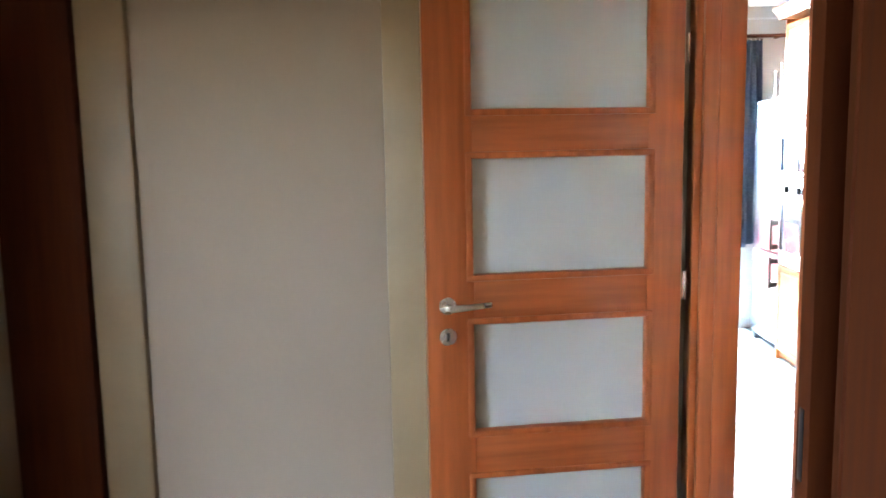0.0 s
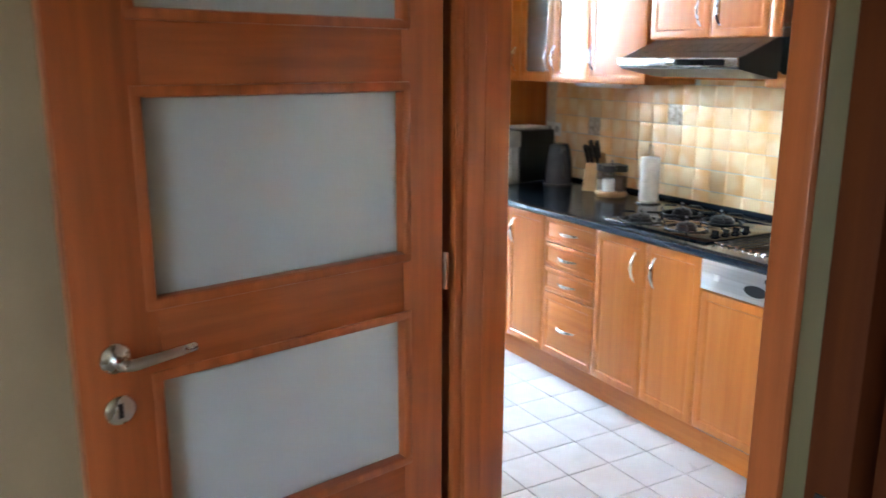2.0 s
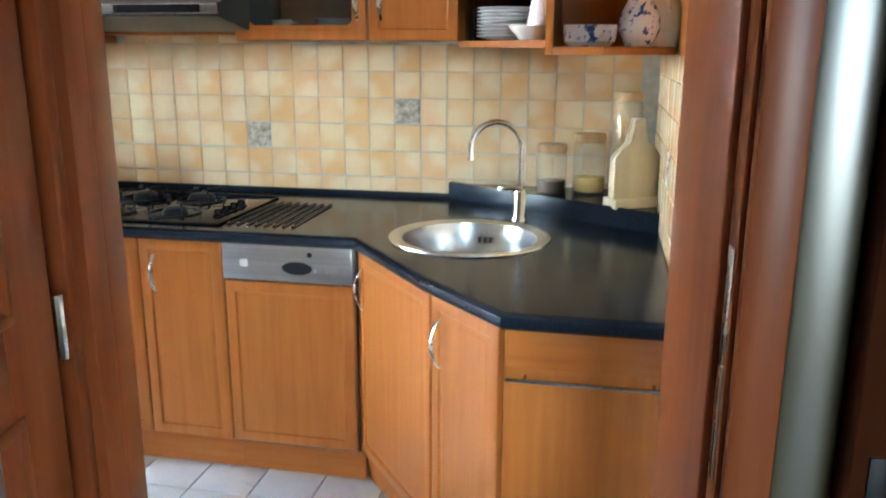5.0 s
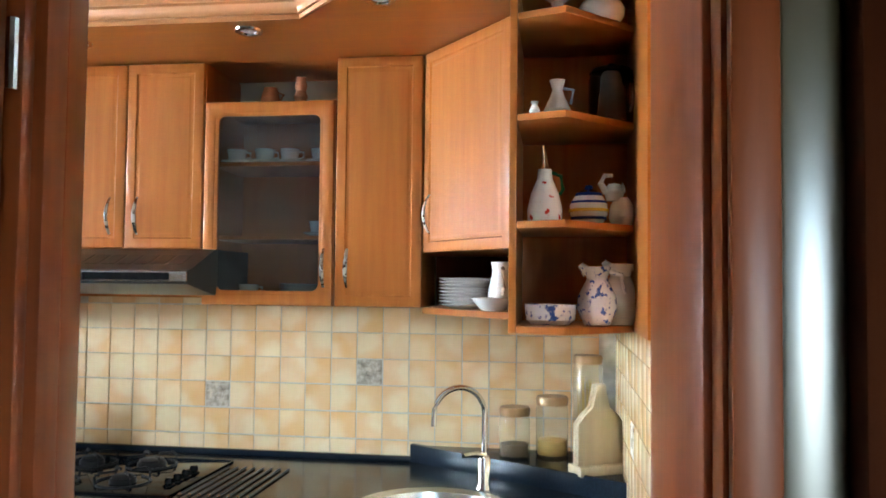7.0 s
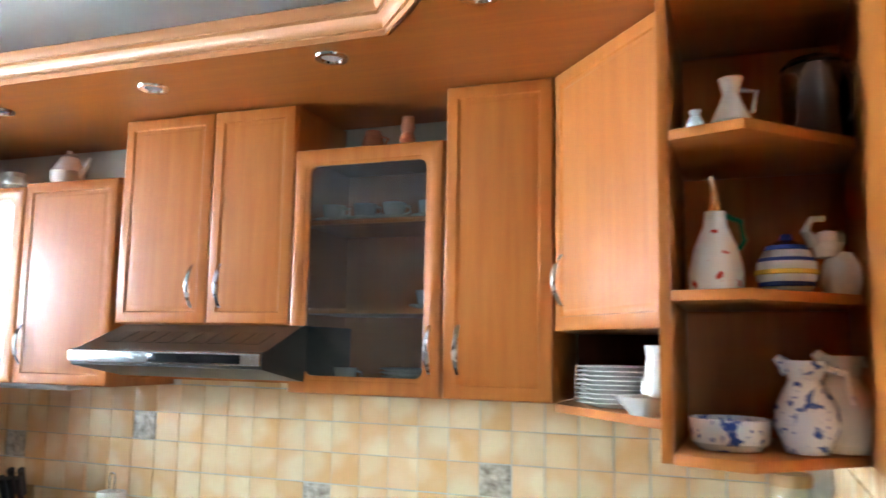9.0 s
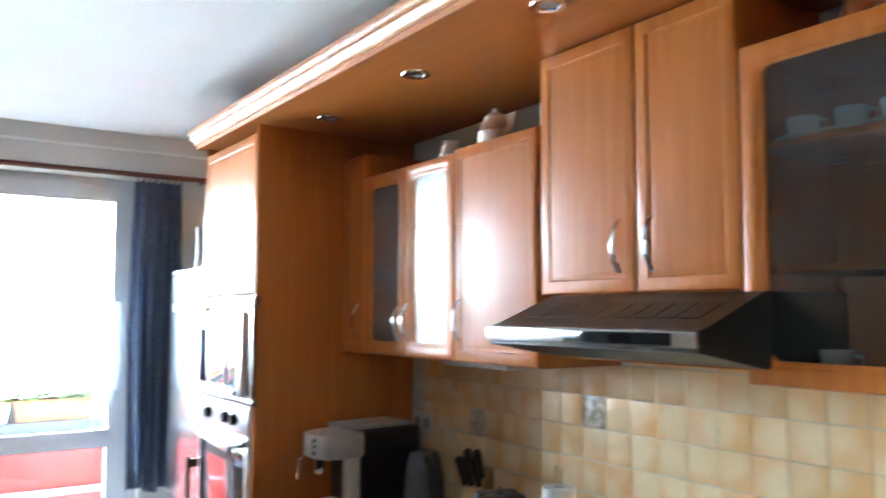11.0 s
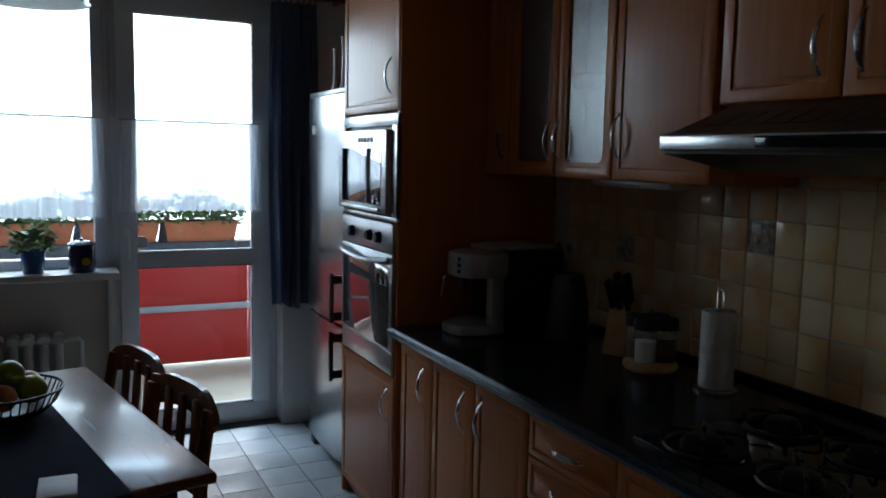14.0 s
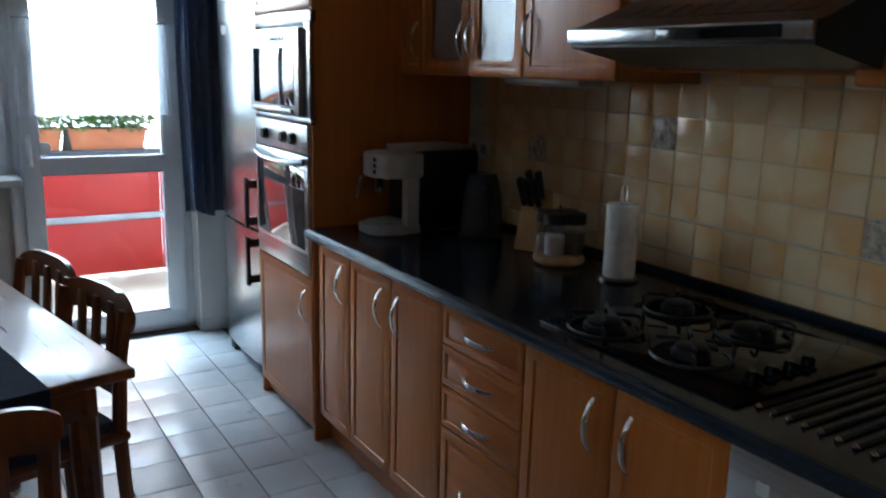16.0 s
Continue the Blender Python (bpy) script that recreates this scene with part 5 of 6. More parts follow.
def plate_stack(x, y, z, n, r, label, mat=PORCELAIN):
    s = thing("plate_stack", label, "plates", x, y, z)
    for k in range(n):
        part("plate", lathe([(0, 0.001), (r * 0.55, 0.001), (r * 0.65, 0.004), (r, 0.014), (r - 0.003, 0.016), (r * 0.62, 0.0065), (0, 0.005)], x, y, z + 0.0105 * k, 24), mat, s)
    return s


plate_stack(2.74, 2.25, UB + 0.0255, 5, 0.085, "stack of white plates in the glass cabinet")
plate_stack(2.56, 1.63, UB + 0.0085, 9, 0.10, "stack of grey-white dinner plates in the niche", PORCELAIN)
bw = solo("white_bowl", lathe([(0, 0.001), (0.035, 0.001), (0.07, 0.04), (0.067, 0.041), (0.03, 0.006), (0, 0.006)], 2.36, 1.535, UB + 0.0085), PORCELAIN, "white porcelain bowl in the niche", "bowl")
jug = thing("white_jug", "tall white jug standing in the niche", "jug", 2.44, 1.5, UB)
part("body", lathe([(0, 0.001), (0.035, 0.001), (0.045, 0.05), (0.03, 0.12), (0.035, 0.15), (0.032, 0.15), (0.026, 0.12), (0, 0.06)], 2.46, 1.515, UB + 0.0085), PORCELAIN, jug)
part("ear", tube([(2.42, 1.51, UB + 0.14), (2.395, 1.505, UB + 0.13), (2.395, 1.505, UB + 0.08), (2.418, 1.51, UB + 0.06)], 0.006), PORCELAIN, jug)

S0, S1, S2, S3 = [z + 0.0008 for z in SHELF_Z]
v = solo("delft_bowl", lathe([(0, 0), (0.05, 0), (0.062, 0.012), (0.066, 0.05), (0.062, 0.05), (0.058, 0.014), (0, 0.008)], 1.99, 1.36, S0), DELFT, "shallow blue and white porcelain bowl on the shelf", "bowl")
for k, (x, y, mt) in enumerate(((1.99, 1.245, DELFT), (2.03, 1.185, PORCELAIN))):
    jg = thing("milk_jug", "blue and white porcelain jug on the shelf" if not k else "white porcelain jug on the shelf", "jug", x, y, S0, group="jugs on the shelf")
    hh = 1.0 if not k else 1.06
    part("body", lathe([(0, 0), (0.032, 0), (0.05, 0.04 * hh), (0.048, 0.07 * hh), (0.026, 0.115 * hh), (0.034, 0.145 * hh), (0.031, 0.145 * hh), (0.022, 0.115 * hh), (0, 0.06)], x, y, S0), mt, jg)
    part("ear", tube([(x, y - 0.028, S0 + 0.135 * hh), (x, y - 0.06, S0 + 0.125 * hh), (x, y - 0.068, S0 + 0.08), (x, y - 0.046, S0 + 0.045)], 0.0065), mt, jg)
    part("lip", tube([(x, y + 0.022, S0 + 0.13 * hh), (x, y + 0.042, S0 + 0.15 * hh)], [0.016, 0.007]), mt, jg)
ob_ = thing("oil_bottle", "white ceramic oil bottle painted with red flowers", "bottle", 1.97, 1.375, S1)
part("body", lathe([(0, 0), (0.042, 0), (0.045, 0.03), (0.035, 0.075), (0.02, 0.11), (0.017, 0.135), (0, 0.136)], 1.97, 1.375, S1), FLORAL, ob_)
part("pourer", tube([(1.97, 1.375, S1 + 0.135), (1.97, 1.375, S1 + 0.165), (1.965, 1.38, S1 + 0.195)], [0.01, 0.006, 0.004]), CHROME, ob_, "steel pourer")
part("ear", tube([(1.97, 1.358, S1 + 0.128), (1.97, 1.335, S1 + 0.118), (1.97, 1.33, S1 + 0.085), (1.97, 1.338, S1 + 0.07)], 0.005), GREEN_GLAZE, ob_, "green handle")
sb = thing("sugar_bowl", "white sugar bowl with blue and yellow stripes", "sugar bowl", 2.02, 1.265, S1)
part("body", lathe([(0, 0), (0.035, 0), (0.048, 0.025), (0.048, 0.05), (0.036, 0.072), (0, 0.074)], 2.02, 1.265, S1), PORCELAIN, sb)
for z, mt in ((0.015, BLUE_STRIPE), (0.035, YELLOW_GLAZE), (0.055, BLUE_STRIPE)):
    r = 0.0445 if z != 0.035 else 0.0488
    part("stripe", lathe([(r - 0.001, z - 0.004), (r + 0.002, z - 0.003), (r + 0.0015, z + 0.004), (r - 0.002, z + 0.004)], 2.02, 1.265, S1), mt, sb)
part("lid", lathe([(0.037, 0.073), (0.034, 0.08), (0.012, 0.09), (0.009, 0.1), (0, 0.103)], 2.02, 1.265, S1), BLUE_STRIPE, sb)
b = lathe([(0, 0), (0.035, 0), (0.045, 0.02), (0.04, 0.05), (0.025, 0.07), (0, 0.075)], 2.05, 1.18, S1, squash=0.75)
lathe([(0, 0.06), (0.02, 0.062), (0.026, 0.085), (0.016, 0.105), (0, 0.11)], 2.04, 1.20, S1, bm=b)
tube([(2.03, 1.22, S1 + 0.085), (2.02, 1.235, S1 + 0.105), (2.02, 1.225, S1 + 0.125), (2.02, 1.205, S1 + 0.125)], [0.011, 0.008, 0.006, 0.005], b)
lathe([(0, 0.08), (0.016, 0.085), (0.014, 0.1), (0, 0.112)], 2.05, 1.178, S1, bm=b, squash=0.5)
solo("elephant_figurine", b, PORCELAIN, "small white porcelain animal figurine with raised trunk", "figurine")
ew = thing("white_ewer", "small white porcelain ewer on the shelf", "jug", 1.95, 1.345, S2)
part("body", lathe([(0, 0), (0.03, 0), (0.034, 0.02), (0.018, 0.055), (0.013, 0.07), (0.02, 0.095), (0.017, 0.095), (0.01, 0.07), (0, 0.05)], 1.95, 1.345, S2), PORCELAIN, ew)
part("ear", tube([(1.95, 1.33, S2 + 0.075), (1.95, 1.305, S2 + 0.07), (1.95, 1.312, S2 + 0.035)], 0.004), PORCELAIN, ew)
solo("tiny_jug", lathe([(0, 0), (0.012, 0), (0.014, 0.012), (0.007, 0.026), (0.01, 0.034), (0, 0.03)], 1.91, 1.40, S2, 14), PORCELAIN, "tiny white porcelain jug on the shelf", "jug")
bj = thing("brown_glass_mug", "large smoky brown glass jar with a handle", "jar", 2.06, 1.21, S2)
part("body", lathe([(0, 0), (0.055, 0), (0.06, 0.01), (0.06, 0.12), (0.056, 0.135), (0.05, 0.14), (0, 0.14)], 2.07, 1.205, S2), BROWN_GLASS, bj)
part("lid", lathe([(0.058, 0.14), (0.05, 0.15), (0.012, 0.153), (0.01, 0.165), (0, 0.167)], 2.07, 1.205, S2), BROWN_GLASS, bj)
part("ear", tube([(2.03, 1.163, S2 + 0.12), (2.02, 1.152, S2 + 0.1), (2.02, 1.152, S2 + 0.05), (2.035, 1.165, S2 + 0.03)], 0.007), BROWN_GLASS, bj)
solo("white_compote", lathe([(0, 0), (0.028, 0), (0.026, 0.006), (0.014, 0.022), (0.016, 0.045), (0.042, 0.062), (0.06, 0.082), (0.058, 0.086), (0.038, 0.068), (0, 0.058)], 1.96, 1.345, S3), PORCELAIN, "white porcelain footed dish on the top shelf", "dish")
solo("white_pot", lathe([(0, 0), (0.046, 0), (0.058, 0.018), (0.06, 0.036), (0.052, 0.052), (0.04, 0.06), (0.042, 0.075), (0.04, 0.09), (0.028, 0.098), (0, 0.101)], 2.0, 1.235, S3), PORCELAIN, "white porcelain lidded pot on the top shelf", "pot")
cp_ = thing("clay_pitcher", "small terracotta pitcher on the glass cabinet", "pitcher", 2.75, 2.37, 2.165)
part("body", lathe([(0, 0.001), (0.028, 0.001), (0.036, 0.03), (0.028, 0.06), (0.024, 0.075), (0.021, 0.075), (0, 0.05)], 2.74, 2.385, 2.1655), CLAY, cp_)
part("ear", tube([(2.74, 2.362, 2.225), (2.74, 2.335, 2.215), (2.74, 2.352, 2.185)], 0.005), CLAY, cp_)
solo("clay_figurine", lathe([(0, 0.001), (0.024, 0.001), (0.02, 0.025), (0.026, 0.04), (0.018, 0.06), (0.024, 0.08), (0.018, 0.1), (0.02, 0.11), (0, 0.115)], 2.74, 2.27, 2.1655, 14), CLAY, "carved terracotta figurine on the glass cabinet", "figurine")
tp = thing("teapot", "white porcelain teapot with grey pattern on a wall cabinet", "teapot", 2.74, 3.66, 2.1265)
K = 0.78
part("body", lathe([(r * K, h * K) for r, h in ((0, 0.001), (0.05, 0.001), (0.075, 0.04), (0.078, 0.075), (0.05, 0.12), (0.045, 0.14), (0, 0.142))], 2.74, 3.59, 2.1265), PORCELAIN, tp)
part("lid", lathe([(r * K, h * K) for r, h in ((0.046, 0.141), (0.03, 0.155), (0.012, 0.16), (0.014, 0.175), (0, 0.18))], 2.74, 3.59, 2.1265), PORCELAIN, tp)
part("spout", tube([(2.74, 3.54, 2.17), (2.74, 3.51, 2.195), (2.74, 3.49, 2.235)], [0.013, 0.009, 0.006]), PORCELAIN, tp)
part("ear", tube([(2.74, 3.632, 2.222), (2.74, 3.66, 2.215), (2.74, 3.668, 2.185), (2.74, 3.645, 2.155)], 0.0055), PORCELAIN, tp)
solo("creamer", lathe([(0, 0.001), (0.03, 0.001), (0.04, 0.03), (0.03, 0.06), (0.035, 0.075), (0, 0.06)], 2.72, 3.82, 2.1165), PORCELAIN, "small white creamer on a wall cabinet", "jug")


# ---- window sill, radiator ----
def leaves(parent, mat, centre, radius, height, n, size, name="foliage", seed=1, droop=0.4):
    """A clump of small pointed leaves on thin stems, uneven in outline."""
    rng = random.Random(seed)
    b = bmesh.new()
    for k in range(n):
        a, r, h = rng.uniform(0, 6.28), radius * math.sqrt(rng.random()), height * rng.random() ** 0.8
        p = Vector(centre) + Vector((r * math.cos(a), r * math.sin(a), h * (1.1 - 0.5 * r / radius)))
        d = Vector((math.cos(a), math.sin(a), rng.uniform(-droop, 0.9))).normalized()
        s = d.cross(Vector((0, 0, 1))).normalized()
        L = size * rng.uniform(0.6, 1.3)
        w = L * 0.3
        up = s.cross(d) * L * 0.12
        q = [b.verts.new(p), b.verts.new(p + d * L * 0.5 + s * w + up), b.verts.new(p + d * L), b.verts.new(p + d * L * 0.5 - s * w + up)]
        b.faces.new((q[0], q[1], q[2]))
        b.faces.new((q[0], q[2], q[3]))
    return part(name, b, mat, parent)


SZ = 0.9055
pp = thing("potted_plant", "small green houseplant in a blue ceramic pot", "plant", 1.02, 5.97, SZ)
part("pot", lathe([(0, 0), (0.045, 0), (0.058, 0.1), (0.062, 0.115), (0.054, 0.115), (0.05, 0.1), (0, 0.098)], 1.02, 5.97, SZ), BLUE_POT, pp)
part("soil", lathe([(0, 0.1), (0.05, 0.1)], 1.02, 5.97, SZ), SOIL, pp)
leaves(pp, LEAF, (1.02, 5.97, SZ + 0.1), 0.075, 0.13, 260, 0.05, seed=3)
en = thing("enamel_jar", "navy enamel jar with lid and a painted yellow flower", "jar", 1.235, 5.97, SZ)
part("body", lathe([(0, 0), (0.058, 0), (0.062, 0.01), (0.062, 0.12), (0.055, 0.13), (0, 0.13)], 1.235, 5.97, SZ), ENAMEL, en)
part("lid", lathe([(0.066, 0.13), (0.066, 0.137), (0.045, 0.15), (0.01, 0.153), (0.01, 0.165), (0, 0.167)], 1.235, 5.97, SZ), ENAMEL, en)
part("flower", turned(lathe([(0, 0), (0.02, 0), (0.0, 0.003)], steps=7), pose(1.25, 5.908, SZ + 0.055, 90)), YELLOW_GLAZE, en, "painted yellow flower")
mg = thing("blue_mug", "blue and yellow ceramic mug on the window sill", "mug", 0.79, 5.97, SZ)
part("body", lathe([(0, 0), (0.05, 0), (0.058, 0.05), (0.05, 0.1), (0.046, 0.1), (0.05, 0.05), (0, 0.01)], 0.79, 5.97, SZ), BLUE_STRIPE, mg)
part("ear", tube([(0.84, 5.96, SZ + 0.085), (0.88, 5.95, SZ + 0.075), (0.882, 5.95, SZ + 0.04), (0.843, 5.96, SZ + 0.02)], 0.006), YELLOW_GLAZE, mg)

rad = thing("radiator", "old white cast-iron column radiator under the window", "radiator", 0.7, 5.93, 0.1)
for k in range(14):
    x = 1.12 - 0.065 * k
    b = bmesh.new()
    for y in (5.87, 5.95):
        tube([(x, y, 0.12), (x, y, 0.58)], 0.02, b, 10, 1.0)
    tube([(x, 5.86, 0.59), (x, 5.96, 0.59)], 0.027, b, 10)
    tube([(x, 5.86, 0.115), (x, 5.96, 0.115)], 0.027, b, 10)
    part("column", b, PAINT, rad)
part("pipe", tube([(1.14, 5.92, 0.58), (1.2, 5.94, 0.58), (1.22, 5.965, 0.56), (1.22, 5.965, 0.0)], 0.012), PAINT, rad)
for x in (0.4, 1.0):
    part("foot", box(x - 0.02, x + 0.02, 5.88, 5.94, 0.0, 0.095, 0.004), PAINT, rad)


# ---- table and chairs ----
TA = 11.8
TM = pose(1.434, 3.555, 0, 0, 0, TA)     # the table's near corner; local -x is its width, local y its length
TL, TW, TZ = 1.16, 0.75, 0.75
table = thing("dining_table", "dark reddish wooden dining table with rounded edges", "table", 1.434, 3.555, 0, TA)
part("tabletop", box(-TW, 0.0, 0, TL, TZ - 0.028, TZ, 0.008, seg=3), TABLE_WOOD, table, local=True)
part("apron", box(-TW + 0.06, -0.075, 0.06, TL - 0.06, TZ - 0.125, TZ - 0.0285, 0.003), TABLE_WOOD, table, local=True)
for x in (-TW + 0.09, -0.1):
    for y in (0.09, TL - 0.09):
        sx = 1 if x > -TW / 2 else -1
        pts = [(x, y, TZ - 0.03), (x, y, 0.5), (x + 0.005 * sx, y, 0.3), (x + 0.03 * sx, y - 0.01, 0.12), (x + 0.07 * sx, y - 0.02, 0.0)]
        part("leg", tube(pts, [0.034, 0.034, 0.03, 0.027, 0.028], steps=10), TABLE_WOOD, table, local=True)
run = thing("table_runner", "navy blue woven table runner lying along the table", "table runner", 1.434, 3.555, TZ, TA)
b = bmesh.new()
nn, mm = 24, 40
g = [[b.verts.new((-0.56 + 0.36 * i / nn, -0.012 + (TL + 0.024) * j / mm, 0.0028 + 0.0012 * math.sin(i * 0.9) * math.sin(j * 0.7))) for j in range(mm + 1)] for i in range(nn + 1)]
for i in range(nn):
    for j in range(mm):
        b.faces.new((g[i][j], g[i + 1][j], g[i + 1][j + 1], g[i][j + 1]))
bmesh.ops.solidify(b, geom=b.faces[:], thickness=0.0018)
part("cloth", b, BLUE_CLOTH, run, local=True)
hang = box(-0.56, -0.20, -0.0155, -0.0125, -0.16, 0.003, 0.001)
part("hem", hang, BLUE_CLOTH, run, "hanging end of the runner", local=True)
fb = thing("fruit_bowl", "dark wire fruit bowl on the table runner", "bowl", 0, 0, 0)
c = TM @ Vector((-0.335, 0.68, TZ + 0.0045))
fb.matrix_basis = Matrix.Translation(c)
WORLD[fb] = fb.matrix_basis.copy()
part("rim", tube(arc((0, 0, 0.085), 0.15, 0, 351, 40, "xy"), 0.004, steps=6, closed=True), BLACK, fb, local=True)
part("foot", tube(arc((0, 0, 0.004), 0.06, 0, 351, 24, "xy"), 0.004, steps=6, closed=True), BLACK, fb, local=True)
for k in range(40):
    a = 2 * math.pi * k / 40
    part("wire", tube([(r * math.cos(a), r * math.sin(a), z) for r, z in ((0.06, 0.004), (0.1, 0.018), (0.132, 0.048), (0.15, 0.085))], 0.0022, steps=5), BLACK, fb, local=True)
part("mesh_base", lathe([(0, 0.0065), (0.09, 0.014), (0.122, 0.038), (0.12, 0.04), (0, 0.012)]), BLACK, fb, local=True)
for k, (x, y, z, r, mt, lab, cat) in enumerate(((-0.02, 0.03, 0.075, 0.042, APPLE, "green apple", "apple"), (0.07, 0.0, 0.07, 0.04, APPLE, "green apple", "apple"), (-0.08, -0.02, 0.066, 0.038, ORANGE, "orange", "orange"),
                                               (0.0, -0.06, 0.066, 0.037, ORANGE, "orange", "orange"), (-0.075, 0.06, 0.067, 0.038, APPLE, "green apple", "apple"), (0.015, 0.015, 0.112, 0.04, APPLE, "green apple", "apple"), (0.06, 0.075, 0.068, 0.036, ORANGE, "orange", "orange"))):
    p = c + Vector((x, y, z - r + 0.008))
    prof = [(0, 0.003)] + [(r * math.sin(math.pi * q / 14) * (1 + 0.04 * math.cos(math.pi * q / 14)), r - r * math.cos(math.pi * q / 14)) for q in range(1, 14)] + [(0, 1.93 * r)]
    solo(lab.replace("green ", ""), lathe(prof, p.x, p.y, p.z, 24), mt, f"ripe {lab} lying in the wire fruit bowl", cat, "fruit in the bowl")
nb = TM @ Vector((-0.33, 0.09, TZ + 0.0045))
dev = thing("notebook", "small white rectangular case lying on the table runner", "case", nb.x, nb.y, nb.z, TA - 14)
part("case", box(-0.04, 0.04, -0.06, 0.06, 0.0005, 0.012, 0.004), WHITE_PLASTIC, dev, local=True)
part("edge", box(-0.0405, 0.0405, -0.0605, 0.0605, 0.004, 0.007, 0.001), GREY_PRINT, dev, local=True)

# one chair, then copies: it faces local +y, its back stands at -y
ch = thing("dining_chair", "dark reddish wooden chair with a slatted back", "chair", group="chairs round the table")
SH, BH = 0.445, 0.835
for s in (-1, 1):
    part("leg", tube([(s * 0.19, -0.19, 0.0), (s * 0.187, -0.175, 0.3), (s * 0.185, -0.17, SH), (s * 0.185, -0.185, 0.65), (s * 0.185, -0.21, BH - 0.045)], [0.019, 0.02, 0.021, 0.02, 0.019], steps=8, flat=1.1), CHAIR_WOOD, ch, local=True)
    part("leg", tube([(s * 0.19, 0.19, 0.0), (s * 0.185, 0.185, SH - 0.03)], [0.017, 0.021], steps=8), CHAIR_WOOD, ch, local=True)
    part("stretcher", box(s * 0.185 - 0.01, s * 0.185 + 0.01, -0.17, 0.18, 0.2, 0.23, 0.004), CHAIR_WOOD, ch, local=True)
part("seat", box(-0.21, 0.21, -0.195, 0.215, SH - 0.03, SH, 0.012, seg=3), CHAIR_WOOD, ch, local=True)
part("cushion", box(-0.19, 0.19, -0.165, 0.2, SH + 0.0005, SH + 0.035, 0.016, seg=3), CUSHION, ch, "grey checked seat cushion", local=True)
top_rail = bmesh.new()
prev = None
for i in range(17):
    s = i / 16 * 2 - 1
    x = 0.205 * s
    y = -0.215 - 0.02 * (1 - s * s)
    zt = BH - 0.045 * abs(s) ** 4 - 0.004 * (1 - s * s)
    zb = BH - 0.115 + 0.028 * (1 - s * s) - 0.012 * abs(s) ** 6
    if abs(s) > 0.98:
        zb = BH - 0.085
    ring = [top_rail.verts.new(v) for v in ((x, y - 0.012, zb), (x, y + 0.012, zb), (x, y + 0.014, (zb + zt) / 2), (x, y + 0.009, zt), (x, y - 0.009, zt), (x, y - 0.014, (zb + zt) / 2))]
    if prev:
        for k in range(6):
            top_rail.faces.new((prev[k], prev[(k + 1) % 6], ring[(k + 1) % 6], ring[k]))
    else:
        top_rail.faces.new(ring)
    prev = ring
top_rail.faces.new(prev[::-1])
part("top_rail", top_rail, CHAIR_WOOD, ch, "curved top rail", local=True)
part("lower_rail", box(-0.17, 0.17, -0.205, -0.185, 0.53, 0.565, 0.004), CHAIR_WOOD, ch, local=True)
for x in (-0.09, 0.0, 0.09):
    part("slat", turned(box(x - 0.017, x + 0.017, -0.008, 0.008, 0.0, 0.235, 0.003), pose(0, -0.197, 0.56, 5.5)), CHAIR_WOOD, ch, local=True)


def chair_at(px, py, turn):
    return TM @ pose(px, py, 0, 0, 0, turn)


places = [chair_at(-0.11, 0.50, 95), chair_at(-0.10, 0.95, 95), chair_at(-0.46, -0.03, 0), chair_at(-TW + 0.06, 0.80, -90)]
ch.matrix_basis = places[0]
for m in places[1:]:
    copy_thing(ch, m)

# pendant lamp
lp = thing("pendant_lamp", "pendant lamp with a white alabaster glass shade", "lamp", 1.065, 4.1, 1.88)
part("shade", lathe([(0.148, 0.0), (0.14, 0.004), (0.12, 0.032), (0.095, 0.075), (0.062, 0.108), (0.03, 0.125), (0.026, 0.125), (0.058, 0.104), (0.09, 0.071), (0.115, 0.028), (0.135, 0.002), (0.146, -0.003)], 1.065, 4.1, 1.885, 40), LAMP_GLASS, lp, "bell-shaped alabaster glass shade")
part("cap", lathe([(0, 0.16), (0.014, 0.158), (0.022, 0.14), (0.034, 0.118), (0.03, 0.112), (0, 0.112)], 1.065, 4.1, 1.885), ROD_WOOD, lp)
part("stem", lathe([(0.016, 0.155), (0.02, 0.2), (0.024, 0.33), (0.026, 0.345), (0, 0.35)], 1.065, 4.1, 1.885, 14), ROD_WOOD, lp, "dark turned wooden stem")
part("cord", tube([(1.065, 4.1, 2.225), (1.065, 4.1, 2.52)], 0.004), BLACK, lp)
part("rose", lathe([(0, 0.0), (0.03, 0.0), (0.05, 0.03), (0.05, 0.0345), (0, 0.0348)], 1.065, 4.1, 2.515), ROD_WOOD, lp)
part("bulb", lathe([(0, 0.02), (0.02, 0.03), (0.028, 0.055), (0.016, 0.09), (0.013, 0.11), (0, 0.111)], 1.065, 4.1, 1.885), WHITE_PLASTIC, lp)


# ---- balcony ----
RY = 7.56
par = thing("balcony_parapet", "red balcony parapet with grey rails and slate coping", "balcony", 1.5, RY, 0)
for z0, z1 in ((0.0, 0.375), (0.415, 0.745)):
    for k in range(4):
        part("panel", box(-1.5 + 1.3 * k, -1.505 + 1.3 * (k + 1), RY, RY + 0.03, z0, z1, 0.003), RED_PANEL, par)
part("rail", box(-1.5, 3.7, RY - 0.02, RY + 0.0, 0.372, 0.418, 0.004), GREY_METAL, par)
part("top_rail", box(-1.5, 3.7, RY - 0.015, RY + 0.03, 0.746, 0.775, 0.004), GREY_METAL, par)
part("coping", box(-1.5, 3.7, RY - 0.04, RY + 0.12, 0.776, 0.87, 0.006), SLATE, par)
